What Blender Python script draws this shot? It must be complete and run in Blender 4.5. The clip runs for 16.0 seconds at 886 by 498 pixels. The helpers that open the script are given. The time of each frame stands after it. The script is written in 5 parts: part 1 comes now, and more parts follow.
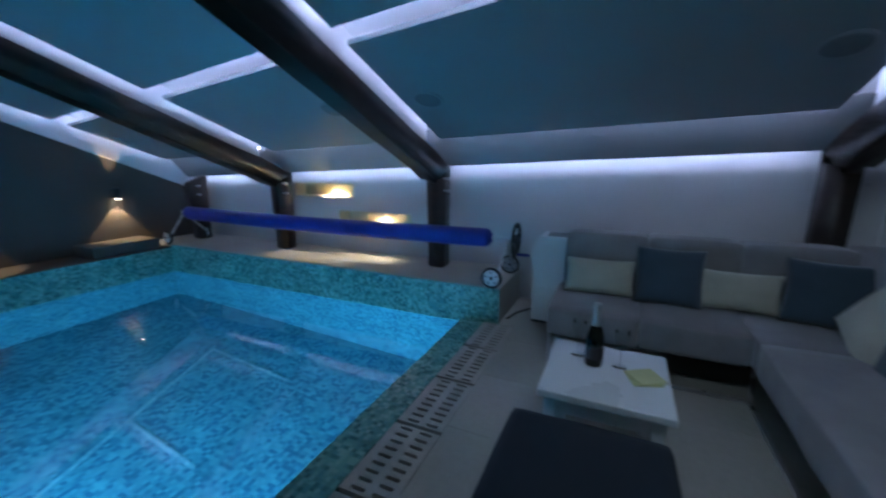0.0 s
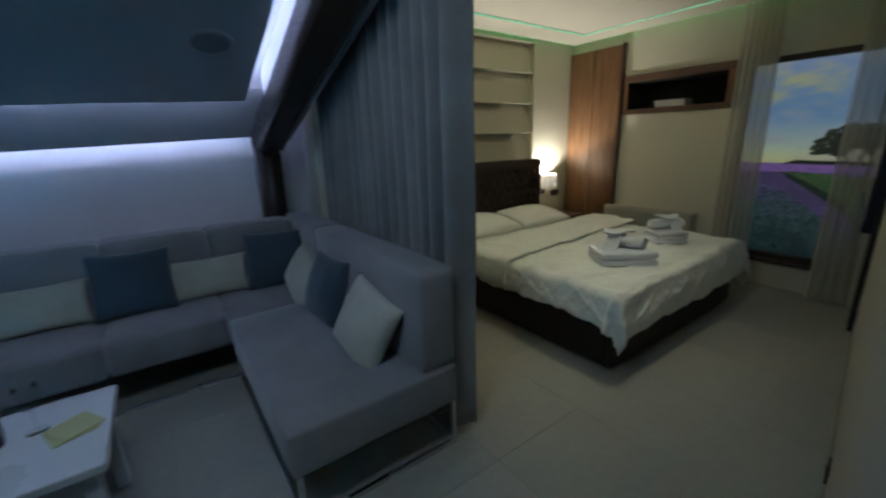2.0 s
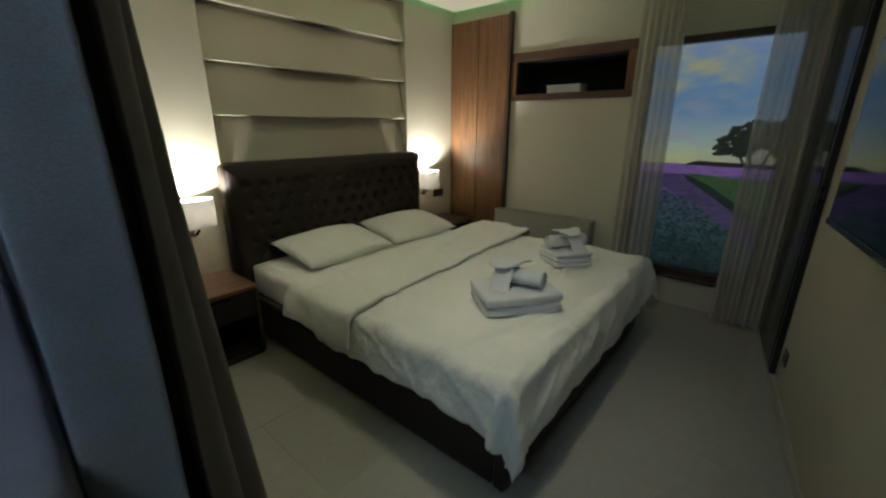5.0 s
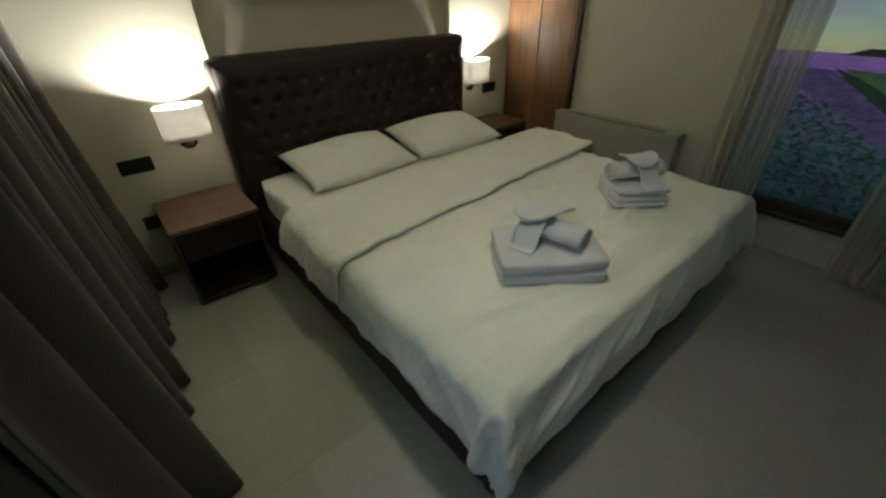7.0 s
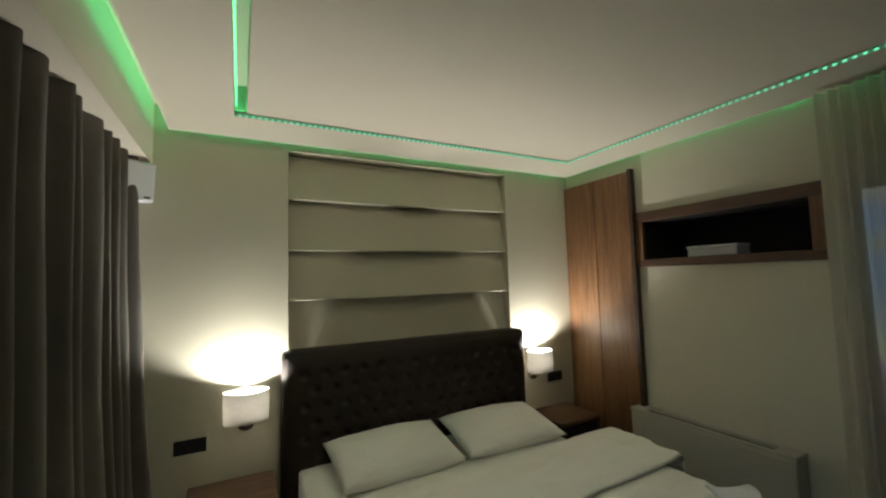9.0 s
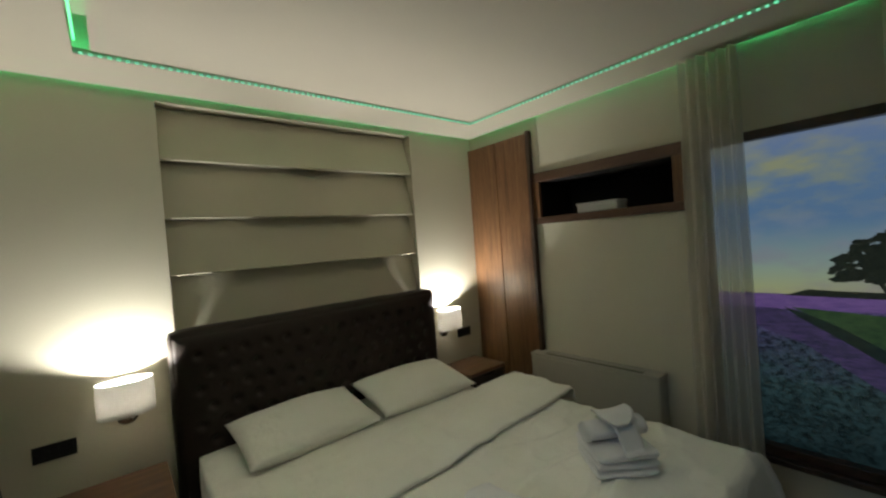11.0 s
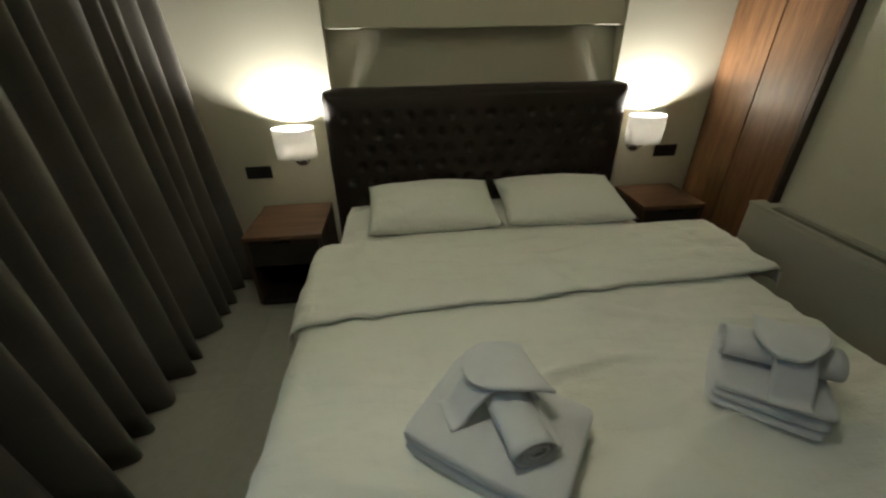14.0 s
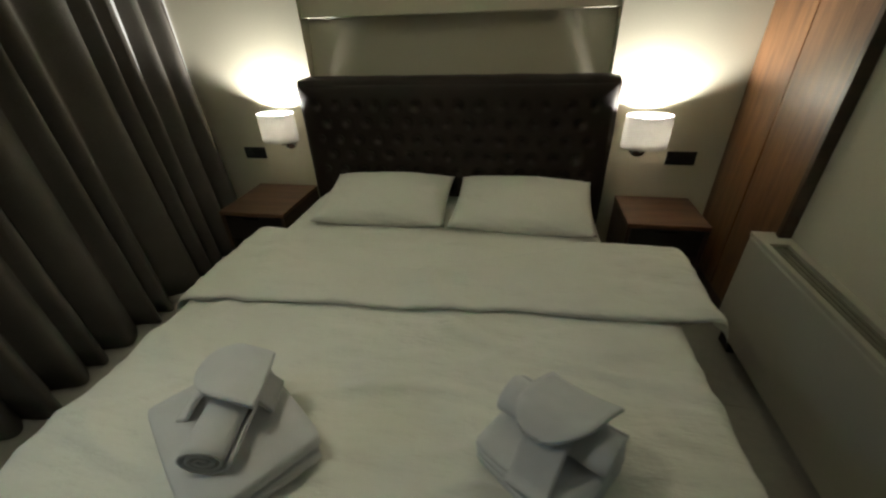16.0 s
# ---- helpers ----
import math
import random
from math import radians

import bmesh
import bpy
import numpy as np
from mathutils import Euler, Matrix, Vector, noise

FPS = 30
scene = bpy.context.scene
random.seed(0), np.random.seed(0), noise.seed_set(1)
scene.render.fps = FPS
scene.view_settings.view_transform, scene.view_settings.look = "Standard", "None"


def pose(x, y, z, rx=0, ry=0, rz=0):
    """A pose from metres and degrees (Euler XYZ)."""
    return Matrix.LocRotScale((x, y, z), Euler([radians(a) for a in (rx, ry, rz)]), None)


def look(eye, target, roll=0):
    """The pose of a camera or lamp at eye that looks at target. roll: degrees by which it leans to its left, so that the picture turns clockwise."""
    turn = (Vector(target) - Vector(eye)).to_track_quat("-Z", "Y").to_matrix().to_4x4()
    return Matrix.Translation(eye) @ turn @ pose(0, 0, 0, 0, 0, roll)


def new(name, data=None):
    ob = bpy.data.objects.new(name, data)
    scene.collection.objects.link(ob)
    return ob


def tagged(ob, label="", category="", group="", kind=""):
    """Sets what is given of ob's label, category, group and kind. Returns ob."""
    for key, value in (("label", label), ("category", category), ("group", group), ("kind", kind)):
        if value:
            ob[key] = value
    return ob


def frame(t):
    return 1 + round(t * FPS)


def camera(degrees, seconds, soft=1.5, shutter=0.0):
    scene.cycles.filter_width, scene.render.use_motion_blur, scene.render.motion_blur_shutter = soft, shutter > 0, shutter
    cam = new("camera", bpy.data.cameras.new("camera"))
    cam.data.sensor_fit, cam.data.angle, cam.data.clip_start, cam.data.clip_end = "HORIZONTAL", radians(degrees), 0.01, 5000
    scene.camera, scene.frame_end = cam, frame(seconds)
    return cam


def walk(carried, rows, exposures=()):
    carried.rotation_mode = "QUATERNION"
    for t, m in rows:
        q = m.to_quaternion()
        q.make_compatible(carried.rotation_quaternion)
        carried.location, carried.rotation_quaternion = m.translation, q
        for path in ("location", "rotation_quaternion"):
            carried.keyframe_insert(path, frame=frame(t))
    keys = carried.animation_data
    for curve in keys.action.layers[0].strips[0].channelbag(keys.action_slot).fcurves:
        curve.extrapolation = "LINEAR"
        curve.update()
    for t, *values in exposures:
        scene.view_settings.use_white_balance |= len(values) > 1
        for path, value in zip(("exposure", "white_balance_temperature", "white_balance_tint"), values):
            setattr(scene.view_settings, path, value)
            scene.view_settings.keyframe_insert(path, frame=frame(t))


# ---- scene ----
cam = camera(96.5, 16.0, soft=2.3, shutter=0.4)
PATH = [
    (0, (0.772, 0.029, 1.432), (-0.03, 1.809, 0.999), 0.1),
    (0.5, (0.938, 0.022, 1.416), (0.58, 1.924, 0.911), -0.1),
    (1, (1.132, -0.001, 1.412), (1.299, 1.923, 0.893), -0.4),
    (1.5, (1.249, 0.0, 1.443), (1.915, 1.803, 0.892), -1.9),
    (2, (1.34, 0.106, 1.438), (2.463, 1.674, 0.908), -1.8),
    (2.5, (1.435, 0.165, 1.455), (2.813, 1.5, 0.89), -1.9),
    (3, (1.623, 0.264, 1.442), (3.094, 1.499, 0.885), -2.4),
    (3.5, (1.82, 0.372, 1.427), (3.337, 1.549, 0.867), -1.3),
    (6, (2.617, 0.786, 1.425), (3.946, 2.086, 0.687), -0.4),
    (6.5, (2.738, 0.809, 1.408), (3.931, 2.092, 0.442), -1.8),
    (7, (2.903, 0.853, 1.471), (3.957, 2.151, 0.375), -1.4),
    (7.5, (3.022, 0.872, 1.59), (4.052, 2.3, 0.642), -1.9),
    (8, (3.097, 0.841, 1.59), (4.097, 2.505, 1.108), -2.1),
    (8.5, (3.131, 0.812, 1.612), (4.1, 2.556, 1.477), -0.6),
    (9, (3.164, 0.783, 1.612), (4.077, 2.556, 1.76), -1.6),
    (11.5, (3.234, 0.8, 1.538), (4.562, 2.285, 1.366), -3.4),
    (12, (3.386, 0.784, 1.452), (4.426, 2.384, 0.852), -2.6),
    (12.5, (3.366, 0.915, 1.48), (4.251, 2.528, 0.695), -3.9),
    (13, (3.438, 1.0, 1.473), (4.128, 2.652, 0.582), -1.8),
    (13.5, (3.6, 1.007, 1.488), (3.958, 2.745, 0.567), -2.2),
    (14, (3.848, 0.973, 1.502), (4.017, 2.705, 0.516), -0.9),
    (14.5, (4.069, 1.029, 1.482), (4.184, 2.759, 0.486), -2.2),
    (15, (4.272, 1.117, 1.479), (4.235, 2.819, 0.43), -2.2),
    (15.5, (4.48, 1.135, 1.485), (4.249, 2.818, 0.429), -3.1),
    (16, (4.735, 1.094, 1.516), (4.392, 2.767, 0.475), -2.4),
]
walk(cam, [(t, look(eye, target, roll)) for t, eye, target, roll in PATH],
     exposures=[(0.0, 0.0), (0.6, -0.05), (1.4, -0.2), (2.4, -0.05), (3.5, -0.08), (6.5, 0.0), (7.5, -0.05), (8.6, -0.2), (9.5, -0.2), (11.5, -0.2), (12.5, -0.1), (16.0, -0.2)])

# ---- world and lights ----
world = bpy.data.worlds.new("world")
scene.world = world
world.use_nodes = True
world.node_tree.nodes["Background"].inputs[0].default_value = (0.02, 0.03, 0.06, 1)
world.node_tree.nodes["Background"].inputs[1].default_value = 0.05
WARM = (1.0, 0.985, 0.93)
COVE = (0.50, 0.60, 1.0)
POOLBLUE = (0.11, 0.52, 1.0)
GREEN = (0.08, 1.0, 0.36)
COVE_POWER, LAMP_POWER, GREEN_POWER, POOL_POWER, MURAL_POWER = 52.0, 58.0, 2.6, 700.0, 0.42


def lamp(name, kind, m, power, color, size=0.03, spot=None, blend=0.4):
    d = bpy.data.lights.new(name, kind)
    d.energy, d.color = power, color
    if kind in ("POINT", "SPOT"):
        d.shadow_soft_size = size
    if kind == "SPOT":
        d.spot_size, d.spot_blend = radians(spot), blend
    if kind == "AREA":
        d.shape, d.size, d.size_y = "RECTANGLE", size[0], size[1]
    ob = new(name, d)
    ob.matrix_world = m
    return ob


# ---- materials ----
def nodes_of(name):
    m = bpy.data.materials.new(name)
    m.use_nodes = True
    nt = m.node_tree
    return m, nt, nt.nodes, nt.links, nt.nodes["Principled BSDF"]


def coords(nt, scale=(1, 1, 1), rot=(0, 0, 0)):
    tc = nt.nodes.new("ShaderNodeTexCoord")
    mp = nt.nodes.new("ShaderNodeMapping")
    mp.inputs["Scale"].default_value, mp.inputs["Rotation"].default_value = scale, rot
    nt.links.new(tc.outputs["Object"], mp.inputs["Vector"])
    return mp.outputs["Vector"]


def ramp(nt, fac, stops):
    r = nt.nodes.new("ShaderNodeValToRGB")
    els = r.color_ramp.elements
    while len(els) < len(stops):
        els.new(0.5)
    for e, (p, c) in zip(els, stops):
        e.position, e.color = p, (*c, 1)
    nt.links.new(fac, r.inputs[0])
    return r.outputs[0]


def noise_tex(nt, vec, scale, detail=4, rough=0.55):
    n = nt.nodes.new("ShaderNodeTexNoise")
    n.inputs["Scale"].default_value, n.inputs["Detail"].default_value, n.inputs["Roughness"].default_value = scale, detail, rough
    nt.links.new(vec, n.inputs["Vector"])
    return n.outputs["Fac"]


def bump(nt, bsdf, height, strength, dist=0.01):
    b = nt.nodes.new("ShaderNodeBump")
    b.inputs["Strength"].default_value, b.inputs["Distance"].default_value = strength, dist
    nt.links.new(height, b.inputs["Height"])
    nt.links.new(b.outputs[0], bsdf.inputs["Normal"])


def mixc(nt, fac, a, b, mode="MIX"):
    m = nt.nodes.new("ShaderNodeMix")
    m.data_type, m.blend_type = "RGBA", mode
    for sock, val in ((0, fac), (6, a), (7, b)):
        if isinstance(val, (int, float)):
            m.inputs[sock].default_value = val
        elif isinstance(val, tuple):
            m.inputs[sock].default_value = (*val, 1)
        else:
            nt.links.new(val, m.inputs[sock])
    return m.outputs[2]


def plain(name, color, rough=0.6, metal=0.0, big=1.5, fine=60.0, vary=0.12, relief=0.15, sheen=0.0, fdist=0.002):
    """A surface with slow stains and fine grain."""
    m, nt, ns, ln, b = nodes_of(name)
    v = coords(nt)
    f1, f2 = noise_tex(nt, v, big), noise_tex(nt, v, fine, 3)
    lo, hi = tuple(c * (1 - vary) for c in color), tuple(min(1, c * (1 + vary)) for c in color)
    c1 = ramp(nt, f1, [(0.3, lo), (0.7, hi)])
    c2 = ramp(nt, f2, [(0.3, (1 - vary * 0.6,) * 3), (0.7, (1.0,) * 3)])
    ln.new(mixc(nt, 1.0, c1, c2, "MULTIPLY"), b.inputs["Base Color"])
    ln.new(ramp(nt, f1, [(0.2, (max(0.02, rough - 0.08),) * 3), (0.8, (min(1, rough + 0.08),) * 3)]), b.inputs["Roughness"])
    b.inputs["Metallic"].default_value = metal
    if sheen:
        b.inputs["Sheen Weight"].default_value = sheen
    bump(nt, b, f2, relief, fdist)
    return m


def weave(name, color, scale=420.0, rough=0.9, vary=0.18, sheen=0.3):
    """Woven cloth: two crossed wave sets, slow unevenness."""
    m, nt, ns, ln, b = nodes_of(name)
    v = coords(nt)
    f = noise_tex(nt, v, 3.0)
    g = noise_tex(nt, v, scale, 2)
    g2 = noise_tex(nt, v, 38.0, 3)
    c1 = ramp(nt, f, [(0.3, tuple(c * (1 - vary) for c in color)), (0.7, tuple(min(1, c * (1 + vary)) for c in color))])
    c2 = ramp(nt, g, [(0.3, (0.72,) * 3), (0.7, (1.0,) * 3)])
    ln.new(mixc(nt, 1.0, c1, c2, "MULTIPLY"), b.inputs["Base Color"])
    b.inputs["Roughness"].default_value = rough
    b.inputs["Sheen Weight"].default_value = sheen
    bump(nt, b, mixc(nt, 0.5, g, g2), 0.35, 0.003)
    return m


def wood(name, dark, light, axis="z", scale=6.0, rough=0.4):
    m, nt, ns, ln, b = nodes_of(name)
    sc = {"x": (0.12, 1, 1), "y": (1, 0.12, 1), "z": (1, 1, 0.07)}[axis]
    v = coords(nt, tuple(s * scale for s in sc))
    info = ns.new("ShaderNodeObjectInfo")
    add = ns.new("ShaderNodeVectorMath")
    add.operation = "ADD"
    ln.new(v, add.inputs[0])
    sep = ns.new("ShaderNodeMath")
    sep.operation = "MULTIPLY"
    sep.inputs[1].default_value = 9.0
    ln.new(info.outputs["Random"], sep.inputs[0])
    ln.new(sep.outputs[0], add.inputs[1])
    f1 = noise_tex(nt, add.outputs[0], 2.2, 6, 0.6)
    f2 = noise_tex(nt, add.outputs[0], 14.0, 4, 0.6)
    f = mixc(nt, 0.4, f1, f2)
    mid = tuple((a + c) / 2 for a, c in zip(dark, light))
    ln.new(ramp(nt, f, [(0.3, dark), (0.5, mid), (0.68, light)]), b.inputs["Base Color"])
    ln.new(ramp(nt, f2, [(0.3, (rough - 0.06,) * 3), (0.7, (rough + 0.1,) * 3)]), b.inputs["Roughness"])
    bump(nt, b, f2, 0.12, 0.002)
    return m


def emitter(name, color, strength):
    m, nt, ns, ln, b = nodes_of(name)
    b.inputs["Base Color"].default_value = (0.6, 0.6, 0.6, 1)
    b.inputs["Emission Color"].default_value = (*color, 1)
    b.inputs["Emission Strength"].default_value = strength
    return m


def mosaic(name, colors, size, grout, rough=0.25):
    """Small glass tiles of mixed colours with sunken joints, in all three planes."""
    m, nt, ns, ln, b = nodes_of(name)
    v = coords(nt, (1 / size,) * 3)
    off = ns.new("ShaderNodeVectorMath")
    off.operation = "ADD"
    off.inputs[1].default_value = (0.37, 0.41, 0.43)
    ln.new(v, off.inputs[0])
    fl = ns.new("ShaderNodeVectorMath")
    fl.operation = "FLOOR"
    ln.new(off.outputs[0], fl.inputs[0])
    wn = ns.new("ShaderNodeTexWhiteNoise")
    ln.new(fl.outputs[0], wn.inputs["Vector"])
    step = 1.0 / len(colors)
    r = ns.new("ShaderNodeValToRGB")
    r.color_ramp.interpolation = "CONSTANT"
    els = r.color_ramp.elements
    while len(els) < len(colors):
        els.new(0.5)
    for i, (e, c) in enumerate(zip(els, colors)):
        e.position, e.color = i * step, (*c, 1)
    ln.new(wn.outputs["Value"], r.inputs[0])
    slow = noise_tex(nt, v, 0.12, 2)
    shade = ramp(nt, slow, [(0.3, (0.78,) * 3), (0.7, (1.05,) * 3)])
    ln.new(mixc(nt, 1.0, r.outputs[0], shade, "MULTIPLY"), b.inputs["Base Color"])
    b.inputs["Roughness"].default_value = rough
    return m


def linen_material():
    """White cotton with soft creases of several lengths."""
    m, nt, ns, ln, b = nodes_of("white_cotton")
    v = coords(nt)
    f1, f3 = noise_tex(nt, v, 3.0), noise_tex(nt, v, 260, 2)
    ln.new(ramp(nt, f1, [(0.3, (0.83, 0.82, 0.74)), (0.7, (0.88, 0.87, 0.80))]), b.inputs["Base Color"])
    b.inputs["Roughness"].default_value = 0.9
    b.inputs["Sheen Weight"].default_value = 0.2
    c1 = noise_tex(nt, coords(nt, (2.2, 7.0, 4.0), (0, 0, 0.25)), 1.6, 4, 0.5)
    c2 = noise_tex(nt, coords(nt, (6.0, 3.0, 4.0), (0, 0, -0.5)), 2.6, 5, 0.55)
    b1, b2 = ns.new("ShaderNodeBump"), ns.new("ShaderNodeBump")
    b1.inputs["Strength"].default_value, b1.inputs["Distance"].default_value = 0.85, 0.035
    b2.inputs["Strength"].default_value, b2.inputs["Distance"].default_value = 0.2, 0.002
    ln.new(mixc(nt, 0.28, c1, c2), b1.inputs["Height"])
    ln.new(f3, b2.inputs["Height"])
    ln.new(b1.outputs[0], b2.inputs["Normal"])
    ln.new(b2.outputs[0], b.inputs["Normal"])
    return m


M = {}
M["white_wall"] = plain("white_plaster", (0.66, 0.66, 0.66), 0.85, big=0.8, fine=140, vary=0.05, relief=0.25)
M["beige_wall"] = plain("beige_plaster", (0.63, 0.59, 0.46), 0.75, big=0.7, fine=130, vary=0.05, relief=0.25)
# television wall: the beige plaster in a darker tone
M["tv_wall"] = plain("darker_beige_plaster", (0.40, 0.37, 0.295), 0.75, big=0.7, fine=130, vary=0.05, relief=0.25)
M["dark_wall"] = plain("taupe_wallpaper", (0.075, 0.066, 0.058), 0.8, big=1.2, fine=60, vary=0.15, relief=0.3)
M["ceiling_paint"] = plain("grey_ceiling_film", (0.255, 0.27, 0.275), 0.55, big=0.9, fine=80, vary=0.06, relief=0.08)
M["cove_paint"] = plain("cove_paint", (0.70, 0.70, 0.72), 0.8, vary=0.04)
M["bed_ceiling"] = plain("cream_ceiling_paint", (0.71, 0.65, 0.53), 0.8, big=0.8, fine=120, vary=0.03, relief=0.15)
M["beam"] = wood("dark_stained_timber", (0.012, 0.008, 0.006), (0.040, 0.025, 0.018), "y", 7.0, 0.38)
M["steel"] = plain("brushed_steel", (0.60, 0.60, 0.60), 0.3, 1.0, fine=200, vary=0.06)
M["chrome"] = plain("chrome", (0.75, 0.75, 0.75), 0.12, 1.0, vary=0.03, relief=0.02)
M["dark_metal"] = plain("dark_metal", (0.04, 0.04, 0.042), 0.4, 0.6)
M["tile"] = None
M["joint"] = plain("grey_joint", (0.40, 0.385, 0.33), 0.5)
M["ledge"] = plain("beige_stone_tile", (0.43, 0.40, 0.35), 0.5, big=2.0, fine=70, vary=0.10, relief=0.1)
M["mosaic"] = mosaic("green_mosaic", [(0.13, 0.33, 0.27), (0.18, 0.42, 0.35), (0.08, 0.23, 0.20), (0.24, 0.48, 0.40), (0.13, 0.36, 0.32), (0.28, 0.52, 0.44)], 0.025, (0.3, 0.35, 0.33))
M["pool"] = mosaic("blue_pool_mosaic", [(0.10, 0.33, 0.38), (0.07, 0.26, 0.32), (0.13, 0.39, 0.43), (0.09, 0.31, 0.36), (0.05, 0.20, 0.27), (0.11, 0.35, 0.40)], 0.030, (0.3, 0.4, 0.4))
M["pool_line"] = mosaic("pale_mosaic", [(0.22, 0.47, 0.50), (0.16, 0.40, 0.45), (0.27, 0.52, 0.55)], 0.025, (0.4, 0.4, 0.4))
M["sofa"] = weave("grey_taupe_weave", (0.30, 0.283, 0.288))
M["cush_beige"] = weave("beige_weave", (0.55, 0.53, 0.43))
M["cush_blue"] = weave("slate_blue_weave", (0.050, 0.080, 0.105))
M["navy"] = weave("navy_weave", (0.009, 0.017, 0.028), sheen=0.03)
M["curtain"] = weave("taupe_drape", (0.125, 0.110, 0.092), 300, 0.85, sheen=0.1)
M["pool_curtain"] = weave("grey_drape", (0.29, 0.275, 0.27), 300, 0.85)
M["linen"] = linen_material()
M["terry"] = plain("white_terry", (0.79, 0.79, 0.80), 0.95, big=5, fine=420, vary=0.08, relief=0.9, sheen=0.4, fdist=0.004)
M["leather"] = plain("dark_brown_leather", (0.030, 0.021, 0.017), 0.5, big=4, fine=170, vary=0.2, relief=0.25)
M["leather"].node_tree.nodes["Principled BSDF"].inputs["Specular IOR Level"].default_value = 0.28
# nightstand drawers and inside boards: far darker than the side panels
M["darkest_walnut"] = wood("darkest_walnut", (0.008, 0.006, 0.005), (0.022, 0.014, 0.010), "x", 9.0, 0.45)
M["wardrobe"] = wood("walnut_upright", (0.062, 0.026, 0.012), (0.25, 0.125, 0.056), "z", 13.0, 0.34)
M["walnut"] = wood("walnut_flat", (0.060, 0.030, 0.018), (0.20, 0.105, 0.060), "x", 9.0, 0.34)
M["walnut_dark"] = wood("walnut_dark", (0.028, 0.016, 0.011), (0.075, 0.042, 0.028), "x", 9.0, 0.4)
M["walnut_y"] = wood("walnut_along", (0.05, 0.024, 0.014), (0.13, 0.065, 0.038), "y", 9.0, 0.36)
M["black"] = plain("black_plastic", (0.012, 0.012, 0.013), 0.3)
# near-black: painted shade under the grate slots, and the niche's black boards
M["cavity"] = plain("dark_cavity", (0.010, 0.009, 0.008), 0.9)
M["white_plastic"] = plain("white_plastic", (0.72, 0.72, 0.72), 0.4, vary=0.04, relief=0.05)
M["cream_metal"] = plain("cream_enamel", (0.44, 0.42, 0.34), 0.45, vary=0.04, relief=0.06)
M["grille"] = plain("olive_grille", (0.16, 0.15, 0.11), 0.55, vary=0.06)
M["table"] = plain("white_lacquer", (0.72, 0.73, 0.74), 0.3, vary=0.04, relief=0.05)
M["cover"] = plain("blue_bubble_cover", (0.010, 0.030, 0.28), 0.4, big=5, fine=90, vary=0.2, relief=0.7, fdist=0.006)
M["rubber"] = plain("black_rubber", (0.015, 0.015, 0.016), 0.7)
M["yellow"] = plain("yellow_paper", (0.62, 0.60, 0.30), 0.8)
M["tvscreen"] = plain("tv_glass", (0.004, 0.004, 0.005), 0.06, vary=0.02, relief=0.0)
M["tvbody"] = plain("tv_body", (0.010, 0.010, 0.012), 0.28)
M["speaker"] = plain("speaker_grille", (0.165, 0.175, 0.18), 0.7, fine=500, relief=0.5)
M["niche"] = plain("niche_lining", (0.64, 0.58, 0.44), 0.7, vary=0.06)
M["foil"] = plain("silver_foil", (0.6, 0.6, 0.6), 0.35, 0.9, fine=120, relief=0.6)
M["bottle"] = plain("dark_bottle_glass", (0.004, 0.006, 0.004), 0.06, vary=0.05, relief=0.0)
M["label_paper"] = plain("dark_label", (0.03, 0.025, 0.03), 0.6)
M["led_cove"] = emitter("cove_led", COVE, COVE_POWER)
M["led_green"] = emitter("green_led", GREEN, GREEN_POWER * 3)
M["led_slot"] = emitter("green_slot_led", GREEN, 2.2)
M["led_wall"] = emitter("wall_cove_led", COVE, COVE_POWER * 0.62)
M["led_beam"] = emitter("beam_cove_led", COVE, COVE_POWER * 0.3)
M["led_dot"] = emitter("green_led_dot", (0.2, 1.0, 0.55), 1.3)
M["glow"] = emitter("lamp_glow", WARM, 12.0)
M["bulb"] = emitter("spot_bulb", (1.0, 0.86, 0.62), 40.0)


def tile_material():
    m, nt, ns, ln, b = nodes_of("porcelain_tile")
    v = coords(nt)
    info = ns.new("ShaderNodeObjectInfo")
    f1, f2, f3 = noise_tex(nt, v, 1.1, 5), noise_tex(nt, v, 22, 5, 0.65), noise_tex(nt, v, 180, 2)
    base = ramp(nt, mixc(nt, 0.5, f1, f2), [(0.3, (0.345, 0.33, 0.28)), (0.7, (0.445, 0.425, 0.365))])
    tone = ramp(nt, info.outputs["Random"], [(0.0, (0.94,) * 3), (1.0, (1.0,) * 3)])
    ln.new(mixc(nt, 1.0, base, tone, "MULTIPLY"), b.inputs["Base Color"])
    ln.new(ramp(nt, f2, [(0.3, (0.36,) * 3), (0.7, (0.50,) * 3)]), b.inputs["Roughness"])
    bump(nt, b, f3, 0.05, 0.001)
    return m


def water_material():
    m, nt, ns, ln, b = nodes_of("pool_water")
    v = coords(nt)
    b.inputs["Base Color"].default_value = (0.80, 0.95, 1.0, 1)
    b.inputs["Roughness"].default_value = 0.0
    b.inputs["IOR"].default_value = 1.33
    b.inputs["Transmission Weight"].default_value = 1.0
    bump(nt, b, noise_tex(nt, v, 3.0, 2), 0.045, 0.02)
    return m


